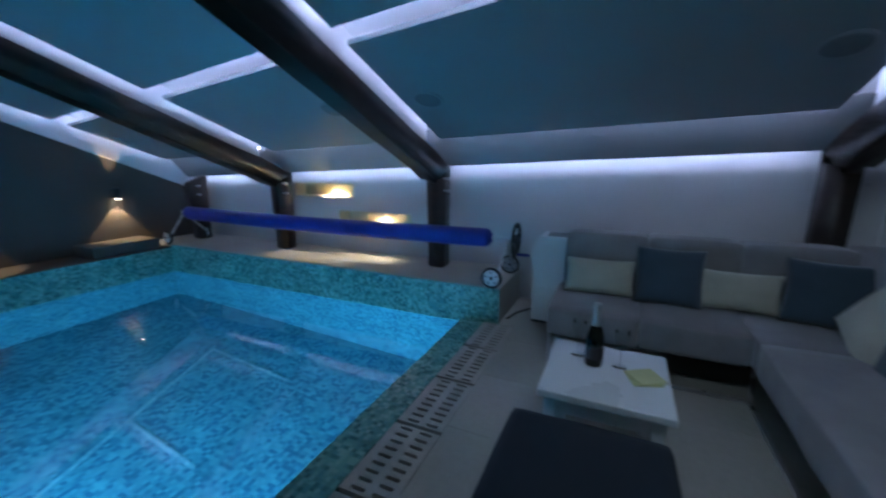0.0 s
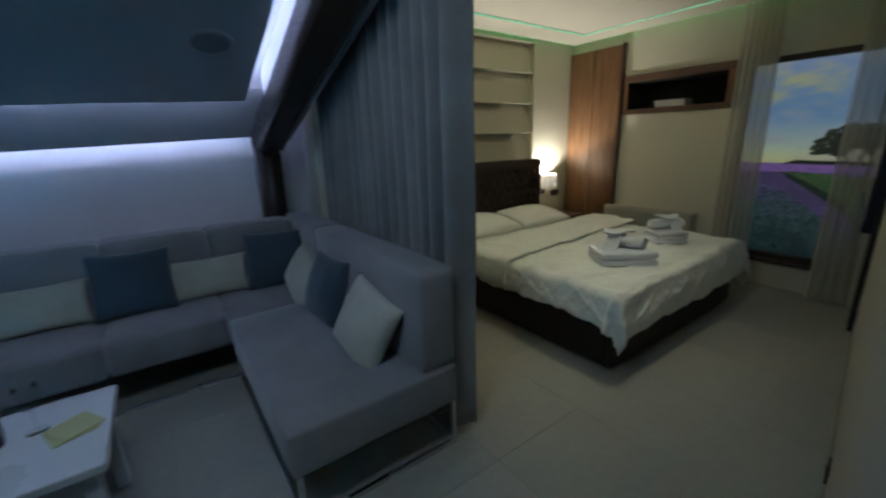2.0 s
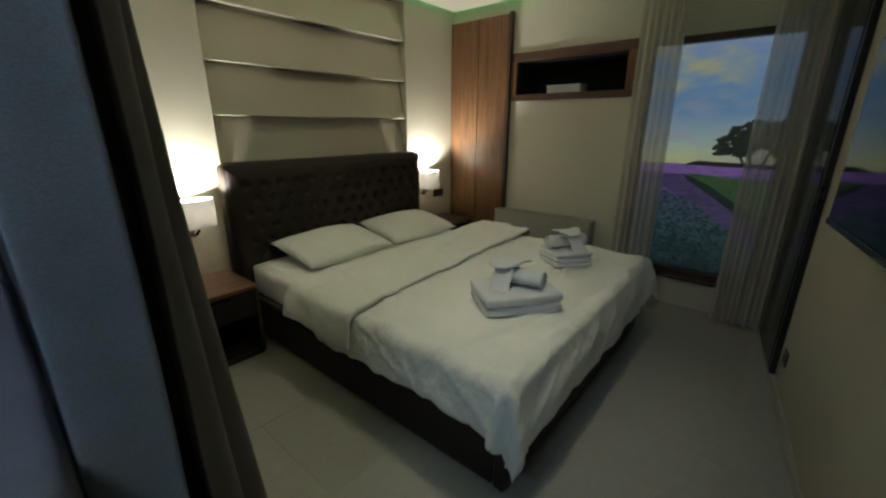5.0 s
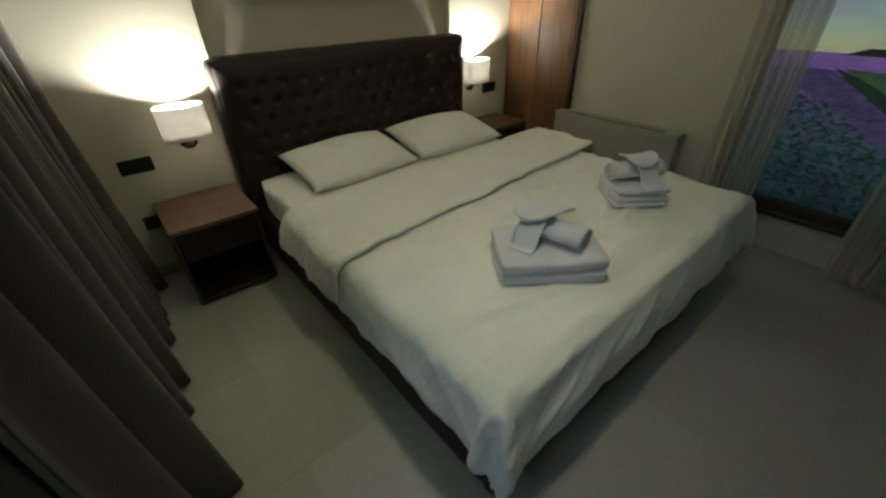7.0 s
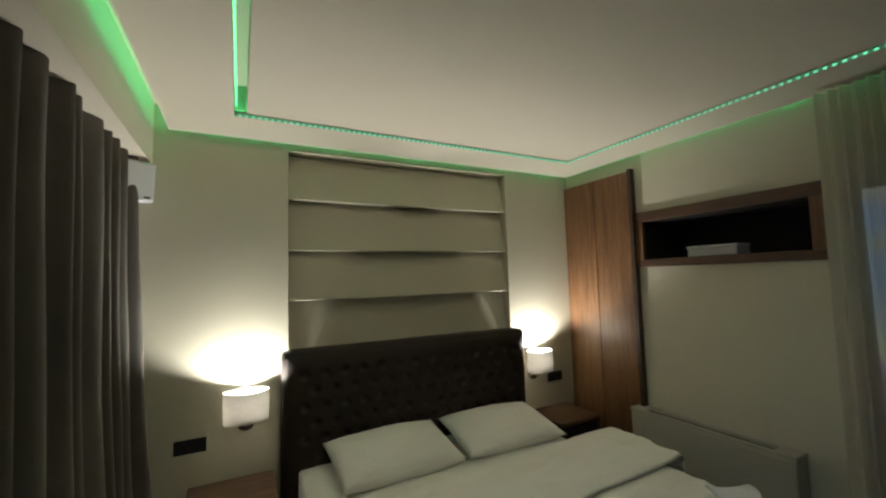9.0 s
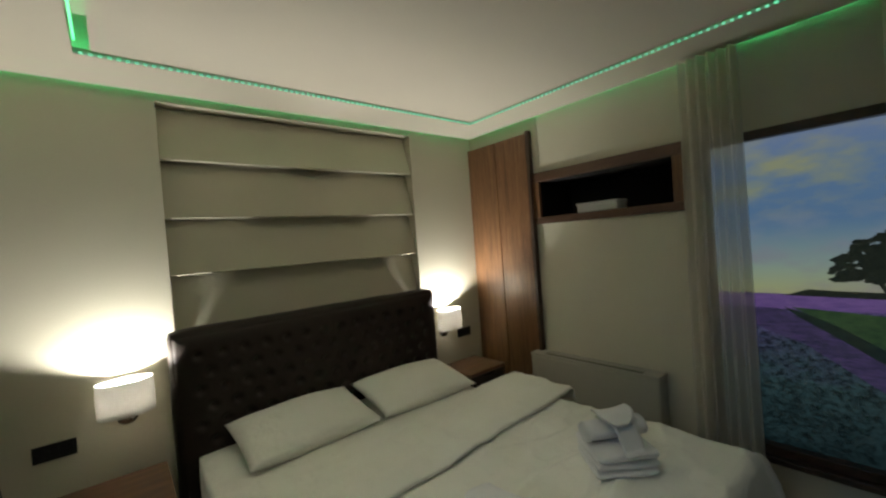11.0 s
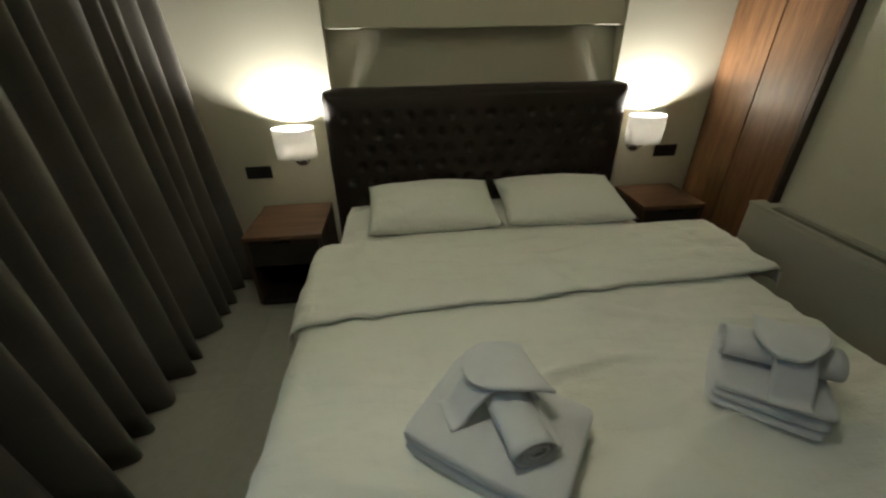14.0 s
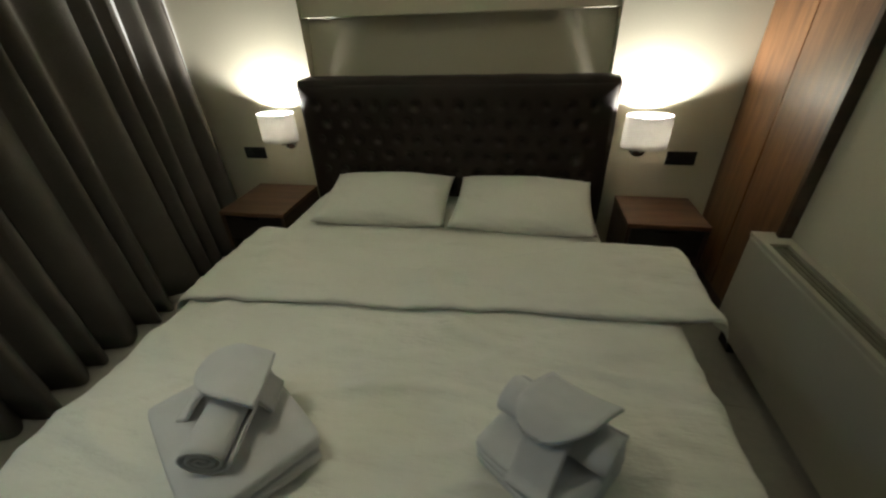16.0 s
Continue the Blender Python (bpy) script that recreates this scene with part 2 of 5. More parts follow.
def glass_material():
    m, nt, ns, ln, b = nodes_of("clear_glass")
    out = ns["Material Output"]
    tr, gl, mx, lw = (ns.new(k) for k in ("ShaderNodeBsdfTransparent", "ShaderNodeBsdfGlossy", "ShaderNodeMixShader", "ShaderNodeLayerWeight"))
    tr.inputs[0].default_value = (0.96, 0.97, 0.97, 1)
    gl.inputs["Roughness"].default_value = 0.03
    lw.inputs[0].default_value = 0.03
    ln.new(lw.outputs["Fresnel"], mx.inputs[0])
    ln.new(tr.outputs[0], mx.inputs[1])
    ln.new(gl.outputs[0], mx.inputs[2])
    ln.new(mx.outputs[0], out.inputs[0])
    return m


def sheer_material():
    m, nt, ns, ln, b = nodes_of("sheer_voile")
    v = coords(nt)
    f = noise_tex(nt, v, 300, 2)
    out = ns["Material Output"]
    d, tr, tl, mx, mx2 = (ns.new(k) for k in ("ShaderNodeBsdfDiffuse", "ShaderNodeBsdfTransparent", "ShaderNodeBsdfTranslucent", "ShaderNodeMixShader", "ShaderNodeMixShader"))
    d.inputs[0].default_value = (0.80, 0.76, 0.66, 1)
    tl.inputs[0].default_value = (0.68, 0.64, 0.55, 1)
    mx.inputs[0].default_value = 0.4
    ln.new(d.outputs[0], mx.inputs[1])
    ln.new(tl.outputs[0], mx.inputs[2])
    ln.new(ramp(nt, f, [(0.3, (0.60,) * 3), (0.7, (0.82,) * 3)]), mx2.inputs[0])
    ln.new(tr.outputs[0], mx2.inputs[1])
    ln.new(mx.outputs[0], mx2.inputs[2])
    ln.new(mx2.outputs[0], out.inputs[0])
    return m


def shade_material():
    m, nt, ns, ln, b = nodes_of("lampshade_cloth")
    v = coords(nt)
    f = noise_tex(nt, v, 240, 2)
    out = ns["Material Output"]
    d, tl, mx = (ns.new(k) for k in ("ShaderNodeBsdfDiffuse", "ShaderNodeBsdfTranslucent", "ShaderNodeMixShader"))
    col = ramp(nt, f, [(0.3, (0.54, 0.52, 0.48)), (0.7, (0.66, 0.64, 0.60))])
    ln.new(col, d.inputs[0])
    ln.new(col, tl.inputs[0])
    mx.inputs[0].default_value = 0.16
    ln.new(d.outputs[0], mx.inputs[1])
    ln.new(tl.outputs[0], mx.inputs[2])
    ln.new(mx.outputs[0], out.inputs[0])
    return m


def lamp_diffuser_material():
    m = shade_material()
    m.name = "lamp_diffuser_cloth"
    m.node_tree.nodes["Mix Shader"].inputs[0].default_value = 0.45
    return m


def sky_material():
    """The printed sky of the backlit mural: blue to pale yellow, with cloud banks."""
    m, nt, ns, ln, b = nodes_of("mural_sky")
    tc = ns.new("ShaderNodeTexCoord")
    sep = ns.new("ShaderNodeSeparateXYZ")
    ln.new(tc.outputs["Generated"], sep.inputs[0])
    base = ramp(nt, sep.outputs[2], [(0.0, (0.62, 0.66, 0.30)), (0.18, (0.42, 0.60, 0.52)), (0.42, (0.16, 0.33, 0.58)), (0.75, (0.20, 0.36, 0.62)), (1.0, (0.32, 0.42, 0.70))])
    v = coords(nt, (1, 1.6, 4.2))
    f = noise_tex(nt, v, 1.3, 7, 0.62)
    cl = ramp(nt, f, [(0.44, (0, 0, 0)), (0.66, (0.9, 0.9, 0.9))])
    tint = ramp(nt, sep.outputs[2], [(0.0, (0.45, 0.42, 0.40)), (0.4, (0.35, 0.45, 0.60)), (0.62, (0.52, 0.56, 0.26)), (1.0, (0.55, 0.58, 0.42))])
    col = mixc(nt, cl, base, tint)
    b.inputs["Base Color"].default_value = (0.05, 0.05, 0.05, 1)
    b.inputs["Roughness"].default_value = 0.5
    ln.new(col, b.inputs["Emission Color"])
    b.inputs["Emission Strength"].default_value = MURAL_POWER
    return m


def field_material():
    """The printed lavender field: violet far off, dark blue-green near by, speckled."""
    m, nt, ns, ln, b = nodes_of("mural_field")
    tc = ns.new("ShaderNodeTexCoord")
    sep = ns.new("ShaderNodeSeparateXYZ")
    ln.new(tc.outputs["Generated"], sep.inputs[0])
    v = coords(nt, (1, 1, 1.8))
    f1, f2 = noise_tex(nt, v, 5, 4), noise_tex(nt, v, 34, 4, 0.75)
    add = ns.new("ShaderNodeMath")
    add.operation = "MULTIPLY_ADD"
    add.inputs[1].default_value = 0.4
    ln.new(f1, add.inputs[0])
    half = ns.new("ShaderNodeMath")
    half.operation = "MULTIPLY"
    half.inputs[1].default_value = 0.7
    ln.new(sep.outputs[2], half.inputs[0])
    ln.new(half.outputs[0], add.inputs[2])
    base = ramp(nt, add.outputs[0], [(0.2, (0.010, 0.030, 0.035)), (0.55, (0.05, 0.11, 0.12)), (0.74, (0.10, 0.11, 0.22)), (0.9, (0.24, 0.17, 0.48))])
    spk = ramp(nt, f2, [(0.40, (0.15,) * 3), (0.60, (1.0,) * 3)])
    b.inputs["Base Color"].default_value = (0.04, 0.04, 0.04, 1)
    b.inputs["Roughness"].default_value = 0.5
    ln.new(mixc(nt, 1.0, base, spk, "MULTIPLY"), b.inputs["Emission Color"])
    b.inputs["Emission Strength"].default_value = MURAL_POWER
    return m


def print_material(name, a, c, scale, strength, sq=(1, 1, 1)):
    m, nt, ns, ln, b = nodes_of(name)
    f = noise_tex(nt, coords(nt, sq), scale, 5, 0.7)
    col = ramp(nt, f, [(0.35, a), (0.65, c)])
    b.inputs["Base Color"].default_value = (0.04, 0.04, 0.04, 1)
    b.inputs["Roughness"].default_value = 0.5
    ln.new(col, b.inputs["Emission Color"])
    b.inputs["Emission Strength"].default_value = strength * MURAL_POWER
    return m


M["lamp_diffuser"] = lamp_diffuser_material()
M["tile"], M["water"], M["glass"], M["sheer"], M["shade"], M["sky"] = tile_material(), water_material(), glass_material(), sheer_material(), shade_material(), sky_material()


# ---- mesh helpers ----
def part(name, bm, mat, parent=None, label="", smooth=False):
    """Links a bmesh, built in world places, as one mesh under its parent."""
    m = Matrix.Identity(4)
    p = parent
    while p:
        m = p.matrix_basis @ m
        p = p.parent
    bm.transform(m.inverted())
    if name != "water":
        bmesh.ops.recalc_face_normals(bm, faces=bm.faces)
    me = bpy.data.meshes.new(name)
    bm.to_mesh(me)
    bm.free()
    for q in me.polygons:
        q.use_smooth = smooth
    me.materials.append(mat)
    ob = new(name, me)
    ob.parent = parent
    if label:
        ob["label"] = label
    return ob


def thing(name, at, label, category, group="", kind=""):
    ob = new(name)
    ob.empty_display_size = 0.1
    ob.matrix_basis = Matrix.Translation(at)
    return tagged(ob, label, category, group, kind)


def setting(name, bm, mat, label, category="wall", smooth=False):
    return tagged(part(name, bm, mat, None, "", smooth), label, category, "", "structure")


def add_box(bm, x0, x1, y0, y1, z0, z1, bev=0.0, seg=2, turn=None):
    b2 = bmesh.new()
    bmesh.ops.create_cube(b2, size=1)
    b2.transform(Matrix.Translation(((x0 + x1) / 2, (y0 + y1) / 2, (z0 + z1) / 2)) @ Matrix.Diagonal((x1 - x0, y1 - y0, z1 - z0, 1)))
    if bev:
        bmesh.ops.bevel(b2, geom=b2.edges[:], offset=bev, segments=seg, profile=0.5, affect="EDGES")
    if turn:
        b2.transform(turn)
    me = bpy.data.meshes.new("tmp")
    b2.to_mesh(me)
    b2.free()
    bm.from_mesh(me)
    bpy.data.meshes.remove(me)
    return bm


def box(x0, x1, y0, y1, z0, z1, bev=0.0, seg=2, turn=None):
    return add_box(bmesh.new(), x0, x1, y0, y1, z0, z1, bev, seg, turn)


def prism(profile, a0, a1, axis="x"):
    """A profile of (p, q) pushed along an axis: x takes (y, z), y takes (x, z), z takes (x, y)."""
    bm = bmesh.new()
    put = {"x": lambda p, q, a: (a, p, q), "y": lambda p, q, a: (p, a, q), "z": lambda p, q, a: (p, q, a)}[axis]
    lo = [bm.verts.new(put(p, q, a0)) for p, q in profile]
    hi = [bm.verts.new(put(p, q, a1)) for p, q in profile]
    n = len(profile)
    bm.faces.new(lo)
    bm.faces.new(hi[::-1])
    for i in range(n):
        bm.faces.new((lo[i], lo[(i + 1) % n], hi[(i + 1) % n], hi[i]))
    return bm


def lathe(profile, at, steps=28, axis="z", scale=(1, 1), caps=True):
    """Turns (radius, height) pairs round an axis through at."""
    bm = bmesh.new()
    rings = []
    for r, h in profile:
        ring = []
        for i in range(steps):
            a = 2 * math.pi * i / steps
            u, v = r * math.cos(a) * scale[0], r * math.sin(a) * scale[1]
            p = {"z": (u, v, h), "x": (h, u, v), "y": (u, h, v)}[axis]
            ring.append(bm.verts.new((at[0] + p[0], at[1] + p[1], at[2] + p[2])))
        rings.append(ring)
    for a, b in zip(rings, rings[1:]):
        for i in range(steps):
            j = (i + 1) % steps
            bm.faces.new((a[i], a[j], b[j], b[i]))
    for ring, (r, h) in ((rings[0], profile[0]), (rings[-1], profile[-1])):
        if caps and r > 1e-4 and profile[0] != profile[-1]:
            bm.faces.new(ring)
    return bm


def tube(points, r, steps=10):
    bm = bmesh.new()
    rings = []
    for i, p in enumerate(points):
        a, b = Vector(points[max(0, i - 1)]), Vector(points[min(len(points) - 1, i + 1)])
        q = (b - a).to_track_quat("Z", "Y")
        rings.append([bm.verts.new(Vector(p) + q @ Vector((r * math.cos(2 * math.pi * k / steps), r * math.sin(2 * math.pi * k / steps), 0))) for k in range(steps)])
    for a, b in zip(rings, rings[1:]):
        for k in range(steps):
            bm.faces.new((a[k], a[(k + 1) % steps], b[(k + 1) % steps], b[k]))
    bm.faces.new(rings[0])
    bm.faces.new(rings[-1][::-1])
    return bm


def sheet(nu, nv, place, thick=0.0):
    """A grid of nu by nv cells through place(u, v), u and v from 0 to 1, closed to a thickness along its normals."""
    bm = bmesh.new()
    g = [[bm.verts.new(place(i / nu, j / nv)) for j in range(nv + 1)] for i in range(nu + 1)]
    for i in range(nu):
        for j in range(nv):
            bm.faces.new((g[i][j], g[i + 1][j], g[i + 1][j + 1], g[i][j + 1]))
    if thick:
        bmesh.ops.recalc_face_normals(bm, faces=bm.faces)
        bmesh.ops.solidify(bm, geom=bm.faces[:], thickness=thick)
    return bm


def holed_wall(us, vs, holes, place, depth):
    """A wall of cells between the cuts us and vs with the cells in holes left open; place(u, v, d) with d from 0 to depth."""
    bm = bmesh.new()
    verts = {}

    def vert(u, v, d):
        k = (round(u, 5), round(v, 5), d)
        if k not in verts:
            verts[k] = bm.verts.new(place(u, v, d))
        return verts[k]

    solid = {(i, j) for i in range(len(us) - 1) for j in range(len(vs) - 1) if not any(h[0] <= (us[i] + us[i + 1]) / 2 <= h[1] and h[2] <= (vs[j] + vs[j + 1]) / 2 <= h[3] for h in holes)}
    for i, j in solid:
        u0, u1, v0, v1 = us[i], us[i + 1], vs[j], vs[j + 1]
        for d in (0, depth):
            bm.faces.new([vert(u, v, d) for u, v in ((u0, v0), (u1, v0), (u1, v1), (u0, v1))])
        for (di, dj), (a, b) in {(-1, 0): ((u0, v0), (u0, v1)), (1, 0): ((u1, v0), (u1, v1)), (0, -1): ((u0, v0), (u1, v0)), (0, 1): ((u0, v1), (u1, v1))}.items():
            if (i + di, j + dj) not in solid:
                bm.faces.new((vert(*a, 0), vert(*b, 0), vert(*b, depth), vert(*a, depth)))
    return bm


def cushion_bm(w, h, d, puff=0.5, nu=18, nv=18, seed=0, pinch=0.07):
    """A stuffed cushion, w by h, thickest d in the middle, with pointed corners and soft creases; local, lying in x and z."""
    bm = bmesh.new()
    sides = []
    for s in (-1, 1):
        g = []
        for i in range(nu + 1):
            row = []
            for j in range(nv + 1):
                u, v = 2 * i / nu - 1, 2 * j / nv - 1
                edge = (1 - u * u) * (1 - v * v)
                t = max(0.0, edge) ** puff
                k = 1 - pinch * (1 - v * v) * (abs(u) > 0) * u * u
                k2 = 1 - pinch * (1 - u * u) * v * v
                n = noise.noise((u * 2.1 + seed, v * 2.1, s * 3.0)) * 0.08 * t
                row.append((u * w / 2 * k, s * (d / 2) * (t + n) if 0 < i < nu and 0 < j < nv else 0.0, v * h / 2 * k2))
            g.append(row)
        sides.append(g)
    vs = {}

    def vert(s, i, j):
        k = (0 if i in (0, nu) or j in (0, nv) else s, i, j)
        if k not in vs:
            vs[k] = bm.verts.new(sides[s][i][j])
        return vs[k]

    for s in (0, 1):
        for i in range(nu):
            for j in range(nv):
                bm.faces.new((vert(s, i, j), vert(s, i + 1, j), vert(s, i + 1, j + 1), vert(s, i, j + 1)))
    return bm


def soft_box(x0, x1, y0, y1, z0, z1, bev=0.04, bulge=0.015, n=10, seed=0):
    """An upholstered block: rounded edges and gently swollen, uneven faces."""
    bm = box(x0, x1, y0, y1, z0, z1, 0)
    bmesh.ops.subdivide_edges(bm, edges=bm.edges[:], cuts=n, use_grid_fill=True)
    c = Vector(((x0 + x1) / 2, (y0 + y1) / 2, (z0 + z1) / 2))
    h = Vector(((x1 - x0) / 2, (y1 - y0) / 2, (z1 - z0) / 2))
    for v in bm.verts:
        p = v.co - c
        core = Vector([max(-h[i] + bev, min(h[i] - bev, p[i])) for i in range(3)])
        off = p - core
        if off.length > 1e-6:
            p = core + off.normalized() * bev
        q = Vector([p[i] / h[i] for i in range(3)])
        for i in range(3):
            if abs(q[i]) > 0.9:
                o = [q[k] for k in range(3) if k != i]
                p[i] += math.copysign(bulge * max(0, 1 - o[0] ** 2) * max(0, 1 - o[1] ** 2), q[i])
                p[i] += noise.noise(v.co * 5 + Vector((seed, 0, 0))) * 0.004
        v.co = c + p
    return bm


# ---- structure: pool room ----
FALL = 0.045


def roof(y):
    """Height of the underside of the ceiling panels at the bedroom end."""
    return 1.78 + 0.36 * (3.6 - y)


def drop(x):
    """The roof falls gently towards the far end of the pool."""
    return FALL * (min(x, 2.2) - 2.2)


def fall(bm):
    for v in bm.verts:
        v.co.z += drop(v.co.x)
    return bm


LW, WW, PX, LEDGE = -5.25, 4.07, 2.44, 0.33
POOL_X0, POOL_X1, POOL_Y0, POOL_Y1, WATER = -4.7, -0.50, -0.9, 3.28, -0.035
TV_A, TV_B = (1.9, 0.09), (5.92, 0.575)


def tv_wall_y(x):
    return TV_A[1] + (x - TV_A[0]) * (TV_B[1] - TV_A[1]) / (TV_B[0] - TV_A[0])


NICHES = [(-3.22, -2.26, 0.975, 1.16), (-2.51, -1.455, 0.645, 0.825)]
wall_pool = setting("wall_north", holed_wall([LW - 0.15, -3.22, -2.51, -2.26, -1.455, 2.60], [-0.1, 0.645, 0.825, 0.975, 1.16, 2.2], NICHES, lambda u, v, d: (u, WW + d, v), 0.25), M["white_wall"], "white plastered knee wall with two lit niches")
for a, b, c, d in NICHES:
    bm = bmesh.new()
    e = 0.004
    add_box(bm, a - 0.01, b + 0.01, WW + 0.2, WW + 0.246, c - 0.01, d + 0.01)
    add_box(bm, a + e, a + 0.012, WW + 0.003, WW + 0.2, c + e, d - e)
    add_box(bm, b - 0.012, b - e, WW + 0.003, WW + 0.2, c + e, d - e)
    add_box(bm, a + 0.012, b - 0.012, WW + 0.003, WW + 0.2, c + e, c + 0.012)
    add_box(bm, a + 0.012, b - 0.012, WW + 0.003, WW + 0.2, d - 0.012, d - e)
    setting("trim", bm, M["niche"], "pale yellow lining of a lit wall niche", "niche")
setting("wall_west", box(LW - 0.15, LW, -1.95, WW, -0.1, 3.9), M["dark_wall"], "dark taupe papered pool wall")
setting("wall_west_upper", prism([(4.07, 1.0), (-1.8, 1.0 + 0.42 * 5.87), (-1.8, 3.9), (4.07, 2.0)], LW, LW + 0.03), M["cove_paint"], "white band above the dark papered wall")
setting("wall_south", box(LW - 0.15, 1.9, -1.95, -1.8, -0.1, 3.9), M["beige_wall"], "plain plastered back wall")
setting("wall_return", box(1.9, 2.02, -1.95, TV_A[1] - 0.02, -0.1, 3.9), M["beige_wall"], "plain plastered wall return")
# added between the two drapes, mostly unseen; keeps light from leaking across
setting("wall_partition", prism([(2.515, 1.74), (2.535, 1.74), (2.595, 3.53), (2.595, WW), (2.575, WW)], 0, 2.75, "z"), M["white_wall"], "thin white partition added between the drapes, also stops light leaks")
setting("wall_header", box(PX, PX + 0.06, -1.8, 1.47, 2.38, 3.9), M["white_wall"], "white plastered header over the passage")

# roof slope over the panels, then the hung panels
setting("ceiling_roof", fall(prism([(4.3, roof(4.3) + 0.16), (-1.95, roof(-1.95) + 0.16), (-1.95, roof(-1.95) + 0.3), (4.3, roof(4.3) + 0.3)], LW - 0.1, PX)), M["cove_paint"], "pale sloped roof lining behind the panels", "ceiling")
BEAMS = [-4.78, -3.15, -0.97, 2.16]
SPANS = [(-5.1, -3.245), (-3.045, -1.07), (-0.87, 2.02)]


def ridge(x):
    """Near edge of the lit gap across the slope, slightly out of square."""
    return 2.0 - 0.085 * x


def slope_slab(x0, x1, ya, yb, z0, z1):
    """A slab in the roof's slope from x0 to x1; ya and yb give its two edges at each x."""
    bm = bmesh.new()
    vs = [[bm.verts.new((x, y, roof(y) + drop(x) + dz)) for y in (ya(x), yb(x))] for x in (x0, x1) for dz in (z0, z1)]
    (a, b), (c, d), (e, f), (g, h) = vs
    for q in ((a, b, f, e), (c, d, h, g), (a, b, d, c), (e, f, h, g), (a, e, g, c), (b, f, h, d)):
        bm.faces.new(q)
    return bm


for n, (a, b) in enumerate(SPANS):
    for k, (ya, yb) in enumerate(((lambda x: 3.6, lambda x: ridge(x) + 0.15), (ridge, lambda x: -1.7))):
        setting(f"ceiling_panel_{2 * n + k + 1}", slope_slab(a, b, ya, yb, 0.0, 0.03), M["ceiling_paint"], "grey-blue sloped ceiling panel with a lit gap round it", "ceiling")
# valance between the panels and the knee wall
setting("ceiling_valance", fall(prism([(3.665, 1.875), (3.97, 1.53), (3.985, 1.54), (3.69, 1.885)], LW, PX)), M["ceiling_paint"], "sloped grey valance above the knee wall", "ceiling")


def led(x0, x1, y0, y1, z0, z1, mat, name, label):
    return tagged(part(name, box(x0, x1, y0, y1, z0, z1), M[mat]), label, "light strip", "light strips")


def roof_led(bm, mat):
    return tagged(part("led_strip", bm, M[mat]), "hidden cool white light strip above a ceiling panel's edge", "light strip", "light strips")


for a, b in SPANS:
    roof_led(slope_slab(a, b, lambda x: ridge(x) - 0.035, lambda x: ridge(x) - 0.02, 0.034, 0.044), "led_cove")
    roof_led(slope_slab(a, b, lambda x: 3.57, lambda x: 3.585, 0.036, 0.044), "led_cove")
    roof_led(fall(box(a, b, 3.925, 3.94, 1.61, 1.625)), "led_wall")
for xx in (-0.865, -3.04, 1.995, -5.09):
    roof_led(slope_slab(xx, xx + 0.012, lambda x: 3.5, lambda x: ridge(x) + 0.2, 0.036, 0.044), "led_beam" if xx < 1 else "led_wall")
for xx in (-0.865, -3.04, -5.09):
    roof_led(slope_slab(xx, xx + 0.012, lambda x: ridge(x) - 0.05, lambda x: 0.0, 0.036, 0.044), "led_beam")

# timber frames: rounded rafters that swell into a haunch over short posts
def under(y, x):
    return 1.735 + 0.39 * (2.38 - y) + FALL * (x + 1.0)


for n, x in enumerate(BEAMS):
    fr = thing("timber_frame", (x, 3.78, LEDGE), "dark stained timber rafter on a short post", "beam", "timber frames")
    hw, foot, dz = 0.085, (LEDGE if x < 1 else 0.0), FALL * (x + 1.0)
    bm = prism([(3.70, foot), (3.88, foot), (3.90, 1.40 + dz), (3.66, 1.30 + dz)], x - hw, x + hw)
    bmesh.ops.bevel(bm, geom=bm.edges[:], offset=0.015, segments=2, affect="EDGES")
    part("post", bm, M["beam"], fr, "", True)
    if n > 0:
        prof = [(3.915, 1.24 + dz), (3.66, 1.215 + dz), (3.55, 1.255 + dz)]
        prof += [(y, under(y, x)) for y in (3.35, 2.4, 1.4, 0.0, -1.7)]
        prof += [(y, under(y, x) + 0.225) for y in (-1.7, 0.0, 1.4, 2.4, 3.1)] + [(3.45, under(3.45, x) + 0.245), (3.62, under(3.62, x) + 0.24), (3.80, under(3.80, x) + 0.215), (3.915, 1.34 + dz)]
        bm = prism(prof, x - hw, x + hw)
        bmesh.ops.bevel(bm, geom=[e for e in bm.edges if abs(e.verts[0].co.x - e.verts[1].co.x) < 1e-6], offset=0.05, segments=4, affect="EDGES")
        part("rafter", bm, M["beam"], fr, "", True)
        part("fascia", prism([(3.45, under(3.45, x) + 0.21), (-1.7, under(-1.7, x) + 0.21), (-1.7, roof(-1.7) + drop(x) + 0.15), (3.45, roof(3.45) + drop(x) + 0.15)], x - 0.03, x + 0.03), M["cove_paint"], fr, "pale lit fascia above the rafter")
    for z in (1.14, 1.26):
        part("bolt", lathe([(0.008, hw - 0.01), (0.008, hw + 0.05), (0.016, hw + 0.05), (0.016, hw + 0.065)], (x, 3.72, z + dz), 10, "x"), M["steel"], fr, "steel bolt end")

